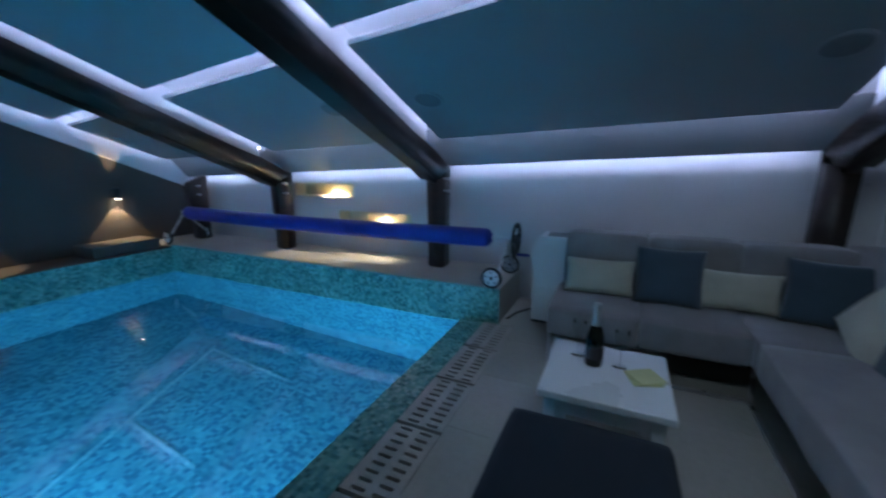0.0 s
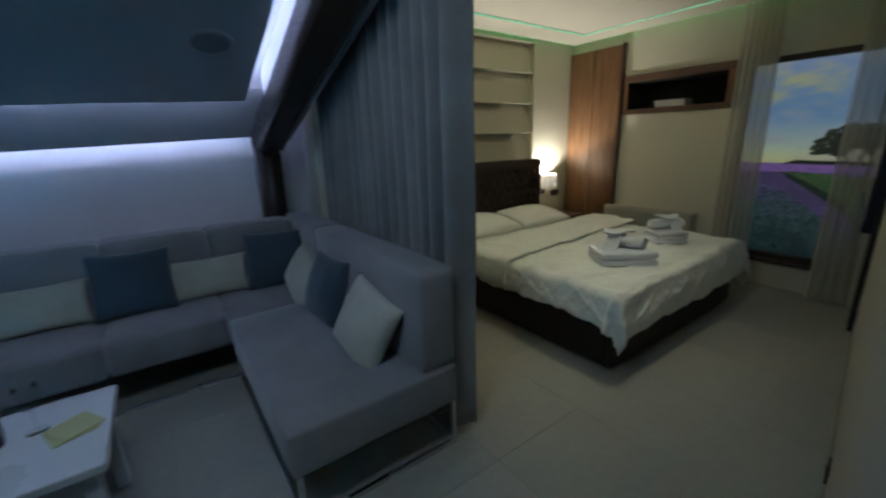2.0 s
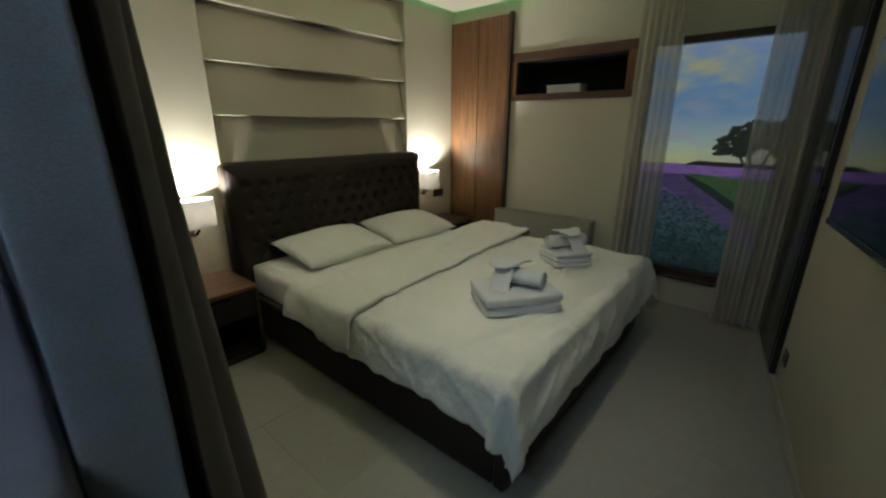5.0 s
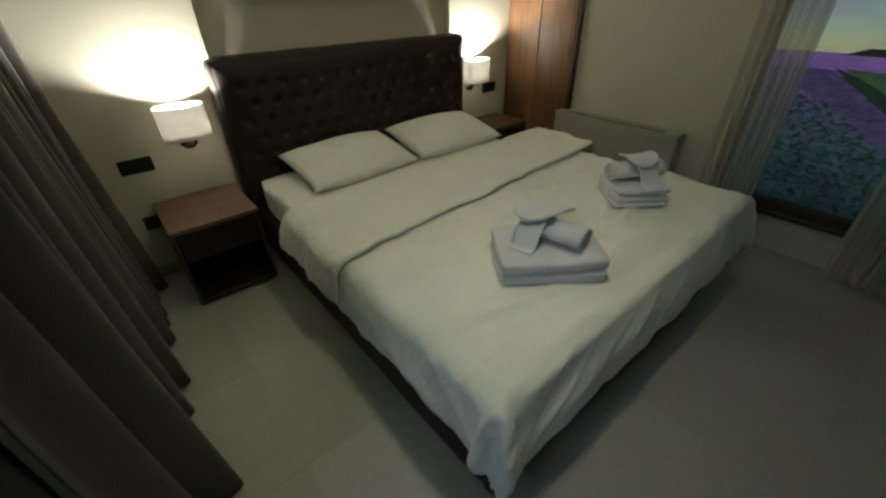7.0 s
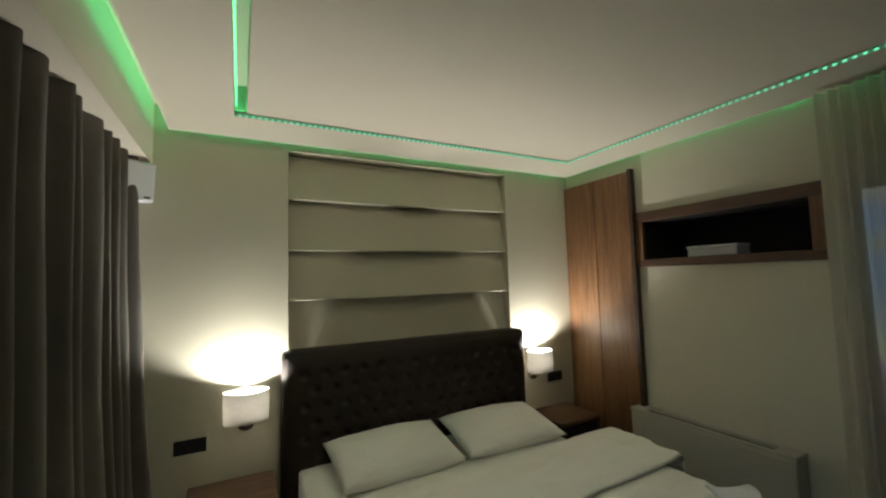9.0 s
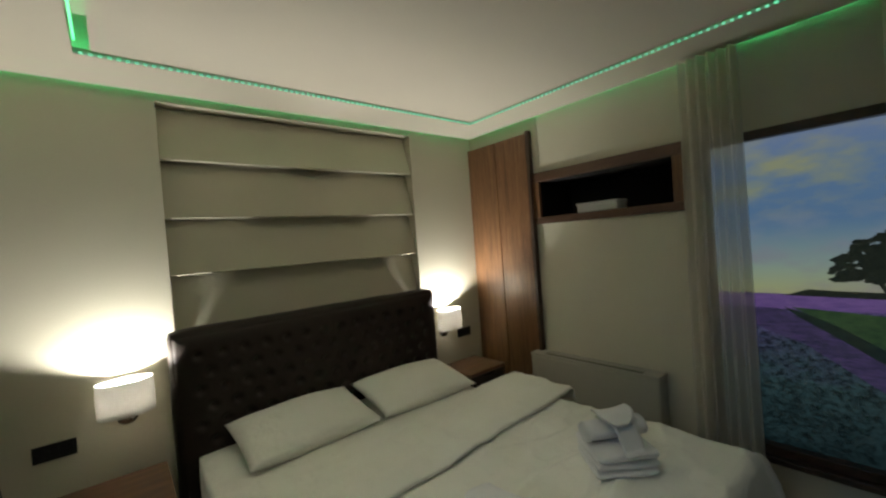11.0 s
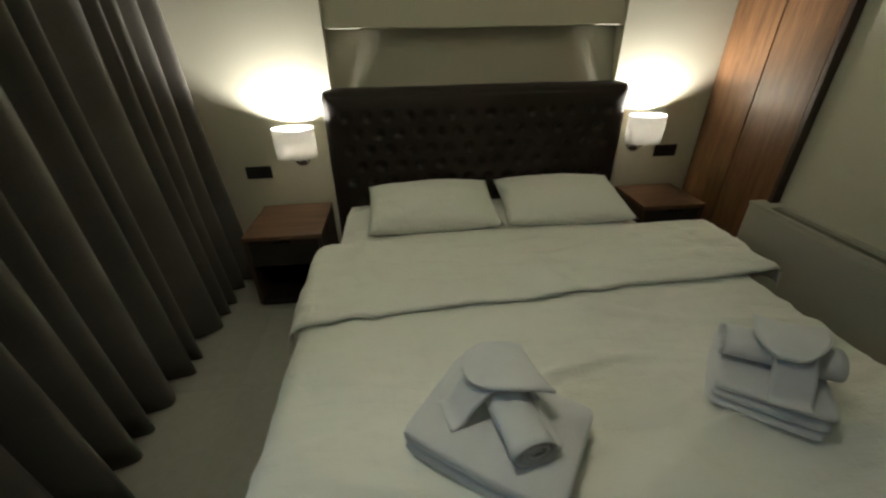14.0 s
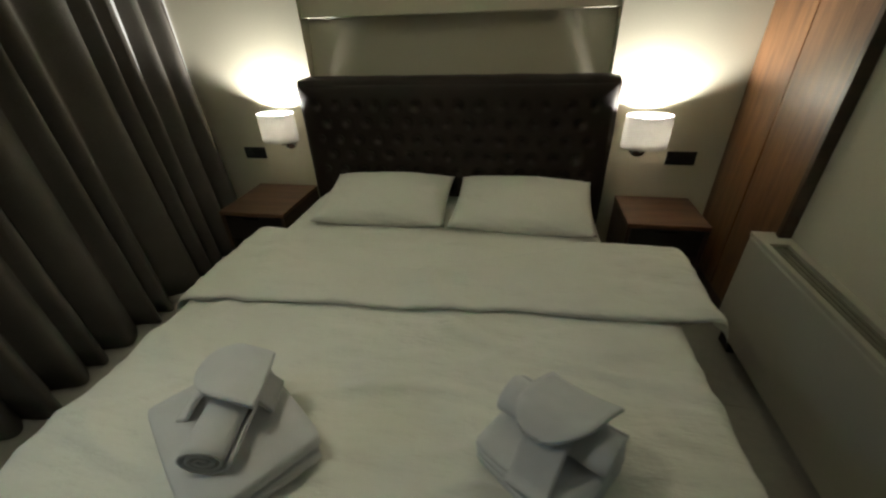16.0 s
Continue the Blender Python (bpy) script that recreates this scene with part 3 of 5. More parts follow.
# ceiling loudspeakers
for x, y in ((1.745, 2.88), (-0.66, 2.92), (-1.56, 2.90), (-3.27, 3.0), (-4.95, 3.01)):
    sp = thing("ceiling_speaker", (x, y, roof(y) + drop(x)), "round grey grille loudspeaker set in the sloped ceiling", "speaker", "ceiling speakers")
    tilt = Matrix.Translation((x, y, roof(y) + drop(x))) @ Matrix.Rotation(-math.atan(0.36), 4, "X")
    bm = lathe([(0.0, -0.012), (0.095, -0.012), (0.105, -0.006)], (0, 0, 0), 32)
    bm.transform(tilt)
    part("grille", bm, M["speaker"], sp)
    bm = lathe([(0.106, -0.008), (0.118, -0.006), (0.122, 0.004)], (0, 0, 0), 32)
    bm.transform(tilt)
    part("rim", bm, M["ceiling_paint"], sp)

# pool basin, water, ledges, coping
bm = bmesh.new()
add_box(bm, POOL_X0, POOL_X1, POOL_Y0, POOL_Y1, -1.22, -1.12)
add_box(bm, POOL_X0 - 0.1, POOL_X0, POOL_Y0 - 0.1, POOL_Y1 + 0.1, -1.22, -0.05)
add_box(bm, POOL_X1, POOL_X1 + 0.08, POOL_Y0 - 0.1, POOL_Y1 + 0.1, -1.22, -0.05)
add_box(bm, POOL_X0, POOL_X1, POOL_Y0 - 0.1, POOL_Y0, -1.22, -0.05)
add_box(bm, POOL_X0, POOL_X1, POOL_Y1, POOL_Y1 + 0.1, -1.22, -0.05)
setting("pool_basin", bm, M["pool"], "blue mosaic swimming pool basin", "pool")
bm = bmesh.new()
for (xa, ya), (xb, yb) in (((-2.10, 0.2), (-2.96, 2.5)), ((-2.96, 2.5), (-1.9, 2.46)), ((-2.60, 1.5), (-1.75, 1.45))):
    n = Vector((yb - ya, xa - xb)).normalized() * 0.016
    for h in (-1.118, -1.114):
        bm.faces.new([bm.verts.new((x + k * n.x, y + k * n.y, h)) for x, y, k in ((xa, ya, 1), (xb, yb, 1), (xb, yb, -1), (xa, ya, -1))])
setting("pool_line", bm, M["pool_line"], "pale mosaic lines on the pool floor", "pool")
bm = bmesh.new()
bmesh.ops.create_grid(bm, x_segments=60, y_segments=60, size=0.5)
bm.transform(Matrix.Translation(((POOL_X0 + POOL_X1) / 2, (POOL_Y0 + POOL_Y1) / 2, WATER)) @ Matrix.Diagonal((POOL_X1 - POOL_X0 - 0.004, POOL_Y1 - POOL_Y0 - 0.004, 1, 1)))
setting("water", bm, M["water"], "clear blue still pool water", "water", True)
setting("ledge_north", box(LW, -0.14, POOL_Y1 + 0.02, WW, -0.05, LEDGE, 0.006), M["ledge"], "raised beige tiled ledge along the pool", "ledge")
setting("ledge_facing", box(POOL_X0, -0.145, POOL_Y1, POOL_Y1 + 0.018, -0.05, LEDGE - 0.012), M["mosaic"], "green glass mosaic facing of the ledge", "tiles")
setting("ledge_west", box(LW, POOL_X0 - 0.02, -1.8, POOL_Y1 + 0.02, -0.05, LEDGE - 0.03, 0.006), M["dark_wall"], "dark raised ledge beside the pool", "ledge")
setting("ledge_facing_west", box(POOL_X0 - 0.018, POOL_X0, -0.9, POOL_Y1 - 0.001, -0.05, LEDGE - 0.035), M["mosaic"], "green glass mosaic facing of the west ledge", "tiles")
setting("coping", box(POOL_X1, -0.28, POOL_Y0, POOL_Y1 - 0.002, -0.05, 0.0, 0.008), M["mosaic"], "green glass mosaic coping of the pool", "coping")
setting("pool_end", box(POOL_X0, -0.28, -1.8, POOL_Y0, -0.12, 0.0), M["tile"], "tiled pool end deck", "floor")
bm = box(LW + 0.02, -4.80, 2.45, 3.2, LEDGE - 0.03, LEDGE + 0.1, 0.01)
tagged(part("step_block", bm, M["dark_wall"]), "low dark step block on the ledge", "step")

setting("floor_strip_north", box(-0.139, -0.001, POOL_Y1, WW, -0.12, 0.0), M["tile"], "tiled floor strip beside the ledge end", "floor")
setting("floor_strip_south", box(-0.279, -0.001, -1.8, POOL_Y0 - 0.002, -0.12, 0.0), M["tile"], "tiled floor strip beside the pool end", "floor")

# overflow grate: slotted plates; shade in the slots is put into the channel's near-black
setting("channel", box(-0.279, 0.0, -0.9, POOL_Y1 - 0.003, -0.1, -0.045), M["cavity"], "overflow channel under the grate, near-black for shade in the slots", "channel")
grate = tagged(thing("overflow_grate", (-0.14, 1.2, 0), "beige slotted overflow grate along the pool deck", "grate"), kind="structure")


def plate_mesh(length, pitch):
    us = [-0.276, -0.225, -0.155, -0.110, -0.040, -0.002]
    n = int(length / pitch)
    vs = [0.0015]
    for i in range(n):
        vs += [i * pitch + pitch / 2 - 0.0105, i * pitch + pitch / 2 + 0.0105]
    vs.append(length - 0.0015)
    holes = []
    for i in range(n):
        c = i * pitch + pitch / 2
        holes += [(-0.225, -0.155, c - 0.0105, c + 0.0105), (-0.110, -0.040, c - 0.0105, c + 0.0105)]
    return holed_wall(us, vs, holes, lambda u, v, d: (u, v, -d), 0.03)


bm = plate_mesh(0.5, 0.0555)
first = part("grate_plate", bm, M["ledge"], None)
first.parent = grate
plates = [first]
for k in range(1, 9):
    o = first.copy()
    scene.collection.objects.link(o)
    plates.append(o)
for k, o in enumerate(plates):
    o.location = (0.14, -1.2 + -0.9 + k * 0.522 - 0.52 + 0.02, 0.0)

# underwater lamps
for x, z, power in ((-0.95, -0.55, 1.0), (-3.3, -0.55, 0.05)):
    y, face = POOL_Y0 + 0.02, 1
    ul = thing("pool_light", (x, y, z), "round underwater pool light in a steel ring", "lamp", "pool lights")
    part("lens", lathe([(0.0, face * 0.015), (0.07, face * 0.01), (0.075, 0)], (x, y, z), 20, "y"), emitter("pool_lens", (0.4, 0.75, 1.0), 8.0), ul)
    part("ring", lathe([(0.076, -face * 0.01), (0.078, face * 0.012), (0.095, face * 0.01), (0.1, -face * 0.01)], (x, y, z), 20, "y"), M["steel"], ul)
    lamp("pool_lamp", "SPOT", look((x, y + 0.06, z), (x, y + 3, z - 0.12)), POOL_POWER * power, POOLBLUE, 0.06, 150, 0.6)

# dark sconces on the west wall
for y in (2.98, 1.5):
    sc = thing("wall_sconce", (LW, y, 1.02), "small dark up and down wall light on the papered wall", "wall lamp", "pool sconces")
    part("back_plate", box(LW, LW + 0.015, y - 0.05, y + 0.05, 0.96, 1.08, 0.003), M["dark_metal"], sc)
    part("body", lathe([(0.0, -0.07), (0.042, -0.07), (0.045, -0.06), (0.045, 0.06), (0.042, 0.07), (0.0, 0.07)], (LW + 0.065, y, 1.02), 20), M["dark_metal"], sc)
    part("bulb", lathe([(0.0, 0.944), (0.028, 0.945), (0.03, 0.9495)], (LW + 0.065, y, 0), 16), M["bulb"], sc)
    lamp("sconce_down", "SPOT", look((LW + 0.075, y, 0.915), (LW + 0.05, y, 0)), 24.0, (1.0, 0.72, 0.42), 0.02, 80, 0.15)
    lamp("sconce_up", "SPOT", look((LW + 0.07, y, 1.10), (LW + 0.055, y, 3)), 22.0, (1.0, 0.72, 0.42), 0.015, 36, 0.2)
for (a, b, c, d), px in zip(NICHES, (-2.65, -1.93)):
    ns_ = thing("niche_spot", (px, WW + 0.09, d - 0.012), "small recessed warm spot in a wall niche", "spot lamp", "niche spots")
    part("ring", lathe([(0.02, -0.004), (0.034, -0.004), (0.036, 0.0)], (px, WW + 0.09, d - 0.012), 20, caps=False), M["chrome"], ns_)
    part("bulb", lathe([(0.0, -0.003), (0.019, -0.002)], (px, WW + 0.09, d - 0.012), 16), M["bulb"], ns_)
    lamp("niche_lamp", "SPOT", look((px, WW + 0.09, d - 0.02), (px, WW + 0.12, 0)), 48.0, (1.0, 0.86, 0.60), 0.015, 120, 0.5)
lamp("niche_up", "SPOT", look((-2.65, 4.0, 1.20), (-2.65, 3.8, 1.8)), 2.2, (1.0, 0.84, 0.55), 0.04, 90, 0.9)

# unseen fill lamps, added to brighten the seating and the bed's foot
def fill_lamp(x, y, z, power, color, label, aim, size=0.12, angle=125):
    cl = thing("fill_lamp", (x, y, z), label, "ceiling lamp", "flush ceiling lamps")
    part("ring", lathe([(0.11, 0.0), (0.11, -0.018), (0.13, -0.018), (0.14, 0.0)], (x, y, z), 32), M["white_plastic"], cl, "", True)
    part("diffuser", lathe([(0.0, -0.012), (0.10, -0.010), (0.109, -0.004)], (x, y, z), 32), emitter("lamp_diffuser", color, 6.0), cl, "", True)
    lamp("fill_light", "SPOT", look((x, y, z - 0.03), aim), power, color, size, angle, 0.7)


fill_lamp(1.1, 0.9, roof(0.9) + drop(1.1) - 0.02, 60.0, (0.58, 0.78, 1.0), "unseen round fill lamp added over the seating corner", (2.2, 2.0, 0.2), 0.4, 130)
fill_lamp(3.75, 1.5, 2.519, 30.0, (1.0, 0.965, 0.75), "unseen round fill lamp added over the foot of the bed", (3.90, 2.2, 0.4), 0.14, 92)

# ---- structure: bedroom ----
HY, RX, CZ = 3.54, 5.92, 2.52
REC = (3.445, 5.205, -0.2, 2.49)
setting("wall_headboard", holed_wall([PX + 0.06, REC[0], REC[1], RX + 0.5], [0.0, 2.49, 2.75], [REC], lambda u, v, d: (u, HY + d, v), 0.13), M["beige_wall"], "beige plastered wall with a recess behind the bed")
setting("wall_headboard_back", box(PX + 0.06, RX + 0.5, HY + 0.131, HY + 0.2, 0, 2.75), M["beige_wall"], "back of the recess behind the bed")
# four leaning panels in the recess
lv = [2.49, 2.165, 1.822, 1.488, 1.0]
bedpan = thing("wall_panelling", ((REC[0] + REC[1]) / 2, HY + 0.1, 1.0), "four leaning beige panels in the wall recess above the bed", "panelling")
bedpan["kind"] = "structure"
for n in range(4):
    z1, z0 = lv[n], lv[n + 1]
    bm = prism([(HY + 0.126, z1 - 0.004), (HY + 0.100, z1 - 0.004), (HY + 0.014, z0 + 0.006), (HY + 0.016, z0), (HY + 0.050, z0 + 0.002)], REC[0] + 0.004, REC[1] - 0.004)
    part("panel", bm, M["beige_wall"], bedpan)
WIN = (0.66, 1.62, 0.27, 2.05)
NIC = (1.76, 2.755, 1.71, 2.0)
setting("wall_east", holed_wall([0.3, WIN[0], WIN[1], NIC[0], NIC[1], HY], [0.0, WIN[2], NIC[2], NIC[3], WIN[3], 2.75], [WIN, NIC], lambda u, v, d: (RX + d, u, v), 0.16), M["beige_wall"], "beige plastered wall with a shelf niche and a window opening")
# wall with the television, slightly out of square
dx, dy = TV_B[0] - TV_A[0], TV_B[1] - TV_A[1]
tl = math.hypot(dx, dy)
TVM = Matrix.Translation((TV_A[0], TV_A[1], 0)) @ Matrix.Rotation(math.atan2(dy, dx), 4, "Z")
setting("wall_television", box(0, tl + 0.1, -0.14, 0, 0, 2.75, 0, 2, TVM), M["tv_wall"], "darker beige plastered wall that carries the television")
setting("wall_end", box(RX + 0.16, RX + 0.2, 0.3, WIN[0] - 0.01, 0, 2.75), M["beige_wall"], "plain wall end")

# bedroom ceiling: slab, hung band with a green light slot
setting("ceiling_slab", box(PX, RX + 0.3, 0.0, HY + 0.2, 2.68, 2.75), M["bed_ceiling"], "cream ceiling slab above the hung ceiling", "ceiling")
G0, G1, H0, H1, SL = 3.13, 5.55, 0.95, 3.14, 0.06
setting("ceiling_band", holed_wall([2.79, G0, G1, RX - 0.05], [0.2, H0, H1, HY - 0.05], [(G0, G1, H0, H1)], lambda u, v, d: (u, v, CZ + d), 0.03), M["bed_ceiling"], "cream hung ceiling border with green light round it", "ceiling")
setting("ceiling_middle", box(G0 + SL, G1 - SL, H0 + SL, H1 - SL, CZ, CZ + 0.03), M["bed_ceiling"], "cream hung ceiling field", "ceiling")
setting("ceiling_soffit", box(PX + 0.06, 2.71, 0.15, HY, 2.31, 2.68), M["bed_ceiling"], "cream soffit above the bedroom curtain", "ceiling")
led(2.82, RX - 0.1, HY - 0.085, HY - 0.07, CZ + 0.035, CZ + 0.045, "led_green", "led_strip", "green light strip hidden above the ceiling edge")
led(2.81, 2.825, 0.3, HY - 0.1, CZ + 0.035, CZ + 0.045, "led_green", "led_strip", "green light strip hidden above the ceiling edge")
led(RX - 0.085, RX - 0.07, 0.6, HY - 0.1, CZ + 0.035, CZ + 0.045, "led_green", "led_strip", "green light strip hidden above the ceiling edge")
led(G0 + 0.005, G0 + 0.012, H0, H1, CZ + 0.06, CZ + 0.07, "led_slot", "led_strip", "green light strip in the ceiling slot")
tape = thing("led_tape", (G1, H1, CZ), "green dotted light tape along the ceiling slot", "light strip", "light strips")
bm = bmesh.new()
add_box(bm, G0, G1, H1 - 0.004, H1 - 0.001, CZ + 0.002, CZ + 0.014)
add_box(bm, G1 - 0.004, G1 - 0.001, H0, H1 - 0.004, CZ + 0.002, CZ + 0.014)
part("tape", bm, emitter("green_tape", GREEN, 0.03), tape)
bm = bmesh.new()
n = int((G1 - G0) / 0.033)
for i in range(n):
    x = G0 + 0.02 + i * 0.033
    add_box(bm, x, x + 0.013, H1 - 0.008, H1 - 0.004, CZ + 0.001, CZ + 0.009)
for i in range(int((H1 - H0) / 0.033)):
    y = H0 + 0.01 + i * 0.033
    add_box(bm, G1 - 0.008, G1 - 0.004, y, y + 0.013, CZ + 0.001, CZ + 0.009)
o = part("diode", bm, M["led_dot"], tape, "small green diodes")
o["kind"] = "stuff"

# baseboards
setting("baseboard", box(PX + 0.07, RX - 0.03, HY - 0.012, HY - 0.001, 0.0, 0.07, 0.003), M["tile"], "low tiled baseboard", "baseboard")
setting("baseboard_east", box(RX - 0.012, RX - 0.001, 1.66, HY - 0.02, 0.0, 0.07, 0.003), M["tile"], "low tiled baseboard", "baseboard")
setting("baseboard_television", box(0.05, tl - 0.02, 0.001, 0.012, 0.0, 0.07, 0.003, 2, TVM), M["tile"], "low tiled baseboard", "baseboard")

# wardrobe set in the corner
wd = thing("wardrobe", (RX, 3.19, 0), "tall walnut wardrobe with two plain doors in the corner", "wardrobe")
part("carcass", box(RX - 0.02, RX - 0.001, 2.845, HY - 0.002, 0.06, 2.42), M["walnut_dark"], wd)
for a, b in ((2.85, 3.185), (3.192, HY - 0.006)):
    part("door", box(RX - 0.042, RX - 0.021, a, b, 0.09, 2.415, 0.003), M["wardrobe"], wd)
part("plinth", box(RX - 0.03, RX - 0.021, 2.85, HY - 0.006, 0.0, 0.085), M["walnut_dark"], wd)
part("side_trim", box(RX - 0.05, RX - 0.001, 2.815, 2.843, 0.0, 2.43, 0.003), M["walnut_dark"], wd)

# framed shelf niche
sh = thing("niche_shelf", (RX, 2.26, 1.71), "walnut framed dark shelf niche in the wall", "shelf")
y0, y1, z0, z1 = NIC
w = 0.075
part("frame_rail", box(RX - 0.025, RX + 0.02, y0 - w, y1 + w, z1, z1 + w, 0.004), M["walnut_y"], sh)
part("frame_rail", box(RX - 0.025, RX + 0.02, y0 - w, y1 + w, z0 - w + 0.02, z0, 0.004), M["walnut_y"], sh)
part("frame_stile", box(RX - 0.024, RX + 0.02, y0 - w, y0, z0, z1, 0.004), M["wardrobe"], sh)
part("frame_stile", box(RX - 0.024, RX + 0.02, y1, y1 + w, z0, z1, 0.004), M["wardrobe"], sh)
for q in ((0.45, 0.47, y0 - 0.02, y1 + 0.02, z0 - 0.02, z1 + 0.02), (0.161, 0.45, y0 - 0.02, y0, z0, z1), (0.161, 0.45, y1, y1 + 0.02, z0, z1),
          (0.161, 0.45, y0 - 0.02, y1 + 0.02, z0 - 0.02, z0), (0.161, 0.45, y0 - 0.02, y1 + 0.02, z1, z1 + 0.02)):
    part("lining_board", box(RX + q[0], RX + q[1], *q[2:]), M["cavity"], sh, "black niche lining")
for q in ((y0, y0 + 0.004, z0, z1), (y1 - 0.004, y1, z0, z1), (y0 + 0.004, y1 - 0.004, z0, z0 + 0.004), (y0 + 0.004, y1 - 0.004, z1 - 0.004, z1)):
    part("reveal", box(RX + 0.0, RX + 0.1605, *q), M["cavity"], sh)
bx = thing("storage_box", (RX + 0.1, 2.3, NIC[2]), "flat white box lying on the niche shelf", "box")
part("body", box(RX + 0.05, RX + 0.2, 2.155, 2.47, NIC[2] + 0.0045, NIC[2] + 0.055, 0.006), M["white_plastic"], bx)
part("lid", box(RX + 0.045, RX + 0.205, 2.15, 2.475, NIC[2] + 0.056, NIC[2] + 0.075, 0.006), M["white_plastic"], bx)

# low convector under the niche
cv = thing("fan_convector", (5.84, 2.36, 0), "cream enamelled floor convector with a top grille", "heater")
CX0, CX1, CY0, CY1 = 5.785, 5.917, 1.87, 2.868
part("casing", box(CX0, CX1, CY0, CY1, 0.09, 0.592, 0.012, 3), M["cream_metal"], cv)
part("foot", box(CX0 + 0.03, CX1 - 0.01, CY0 + 0.04, CY0 + 0.14, 0.0, 0.09, 0.004), M["dark_metal"], cv)
part("foot", box(CX0 + 0.03, CX1 - 0.01, CY1 - 0.14, CY1 - 0.04, 0.0, 0.09, 0.004), M["dark_metal"], cv)
bm = bmesh.new()
for q in ((CX0, CX0 + 0.022, CY0, CY1), (CX1 - 0.035, CX1, CY0, CY1), (CX0 + 0.022, CX1 - 0.035, CY0, CY0 + 0.11), (CX0 + 0.022, CX1 - 0.035, CY1 - 0.11, CY1)):
    add_box(bm, *q, 0.5925, 0.612)
part("top_rim", bm, M["cream_metal"], cv)
part("grille", box(CX0 + 0.023, CX1 - 0.036, CY0 + 0.111, CY1 - 0.111, 0.5925, 0.597), M["grille"], cv, "recessed dark top grille")
for i in range(3):
    x = CX0 + 0.04 + i * 0.019
    part("louvre", box(x, x + 0.006, CY0 + 0.112, CY1 - 0.112, 0.5975, 0.601), M["grille"], cv)

# window, mural behind it
win = thing("window_1", (RX, 1.14, WIN[2]), "tall dark brown window with a glowing lavender view", "window", "", "structure")
a, b, c, d = WIN
for nm, q in (("window_frame", (a, b, c, c + 0.05)), ("window_frame", (a, b, d - 0.05, d)), ("window_frame", (a, a + 0.05, c + 0.05, d - 0.05)), ("window_frame", (b - 0.05, b, c + 0.05, d - 0.05))):
    part(nm, box(RX - 0.012, RX + 0.05, *q, 0.004), M["walnut_dark"], win)
part("window_sill", box(RX - 0.05, RX + 0.04, a - 0.03, b + 0.03, c - 0.035, c - 0.001, 0.006), M["walnut_dark"], win)
mur = thing("mural", (RX + 0.12, 1.14, 0.3), "backlit picture of a lavender field under a cloudy evening sky", "picture")
HZ = 1.145
part("sky", box(RX + 0.11, RX + 0.15, a - 0.05, b + 0.05, HZ, d + 0.05), M["sky"], mur)
part("field", box(RX + 0.108, RX + 0.15, a - 0.05, b + 0.05, c - 0.05, HZ - 0.001), field_material(), mur)


def flat(points, x):
    """A thin flat shape in the plane of the picture."""
    return prism(points, x, x + 0.002, "x")


violet = print_material("violet_rows", (0.14, 0.08, 0.30), (0.28, 0.16, 0.46), 30, 1.0, (1, 0.5, 3))
greenrow = print_material("green_rows", (0.02, 0.07, 0.03), (0.08, 0.16, 0.06), 30, 0.8, (1, 0.7, 2))
part("violet_band", flat([(a - 0.05, HZ - 0.004), (a - 0.05, HZ - 0.07), (b + 0.05, HZ - 0.09), (b + 0.05, HZ - 0.002)], RX + 0.104), violet, mur)
part("green_strip", flat([(1.25, HZ - 0.07), (1.0, HZ - 0.085), (0.62, HZ - 0.12), (0.62, HZ - 0.46), (0.88, HZ - 0.28), (1.1, HZ - 0.15)], RX + 0.103), greenrow, mur)
part("violet_patch", flat([(1.31, HZ - 0.08), (1.22, HZ - 0.12), (1.08, HZ - 0.205), (0.86, HZ - 0.36), (0.62, HZ - 0.56), (0.62, HZ - 0.70), (0.92, HZ - 0.47), (1.2, HZ - 0.27), (1.45, HZ - 0.17), (1.66, HZ - 0.14), (1.66, HZ - 0.085)], RX + 0.1035), print_material("violet_near_rows", (0.03, 0.04, 0.08), (0.14, 0.09, 0.27), 34, 0.8, (1, 0.5, 3)), mur)
part("dark_path", flat([(1.285, HZ - 0.07), (1.20, HZ - 0.098), (1.06, HZ - 0.165), (0.87, HZ - 0.285), (0.62, HZ - 0.47), (0.62, HZ - 0.57), (0.86, HZ - 0.365), (1.08, HZ - 0.215), (1.22, HZ - 0.125)], RX + 0.102), print_material("dark_rows", (0.004, 0.012, 0.012), (0.020, 0.045, 0.03), 30, 0.8, (1, 0.7, 2)), mur)
leafp = print_material("tree_print", (0.006, 0.012, 0.010), (0.035, 0.05, 0.03), 40, 0.7)
part("far_hedge", flat([(1.26, HZ), (1.18, HZ + 0.03), (1.06, HZ + 0.025), (0.62, HZ + 0.02), (0.62, HZ - 0.012), (1.3, HZ - 0.006)], RX + 0.101), leafp, mur)
bm = bmesh.new()
rng = random.Random(4)
for _ in range(560):
    ang, rad = rng.uniform(0.05, math.pi - 0.05), rng.uniform(0.25, 1.0)
    y, z = 0.80 + math.cos(ang) * 0.30 * rad, HZ + 0.07 + math.sin(ang) * 0.26 * rad
    s = rng.uniform(0.014, 0.032)
    k = rng.randint(5, 7)
    vs = [bm.verts.new((RX + 0.099 - rng.random() * 0.003, y + s * rng.uniform(0.7, 1.3) * math.cos(6.283 * i / k), z + 0.6 * s * rng.uniform(0.7, 1.2) * math.sin(6.283 * i / k))) for i in range(k)]
    bm.faces.new(vs)
part("tree_crown", bm, leafp, mur)
bm = bmesh.new()
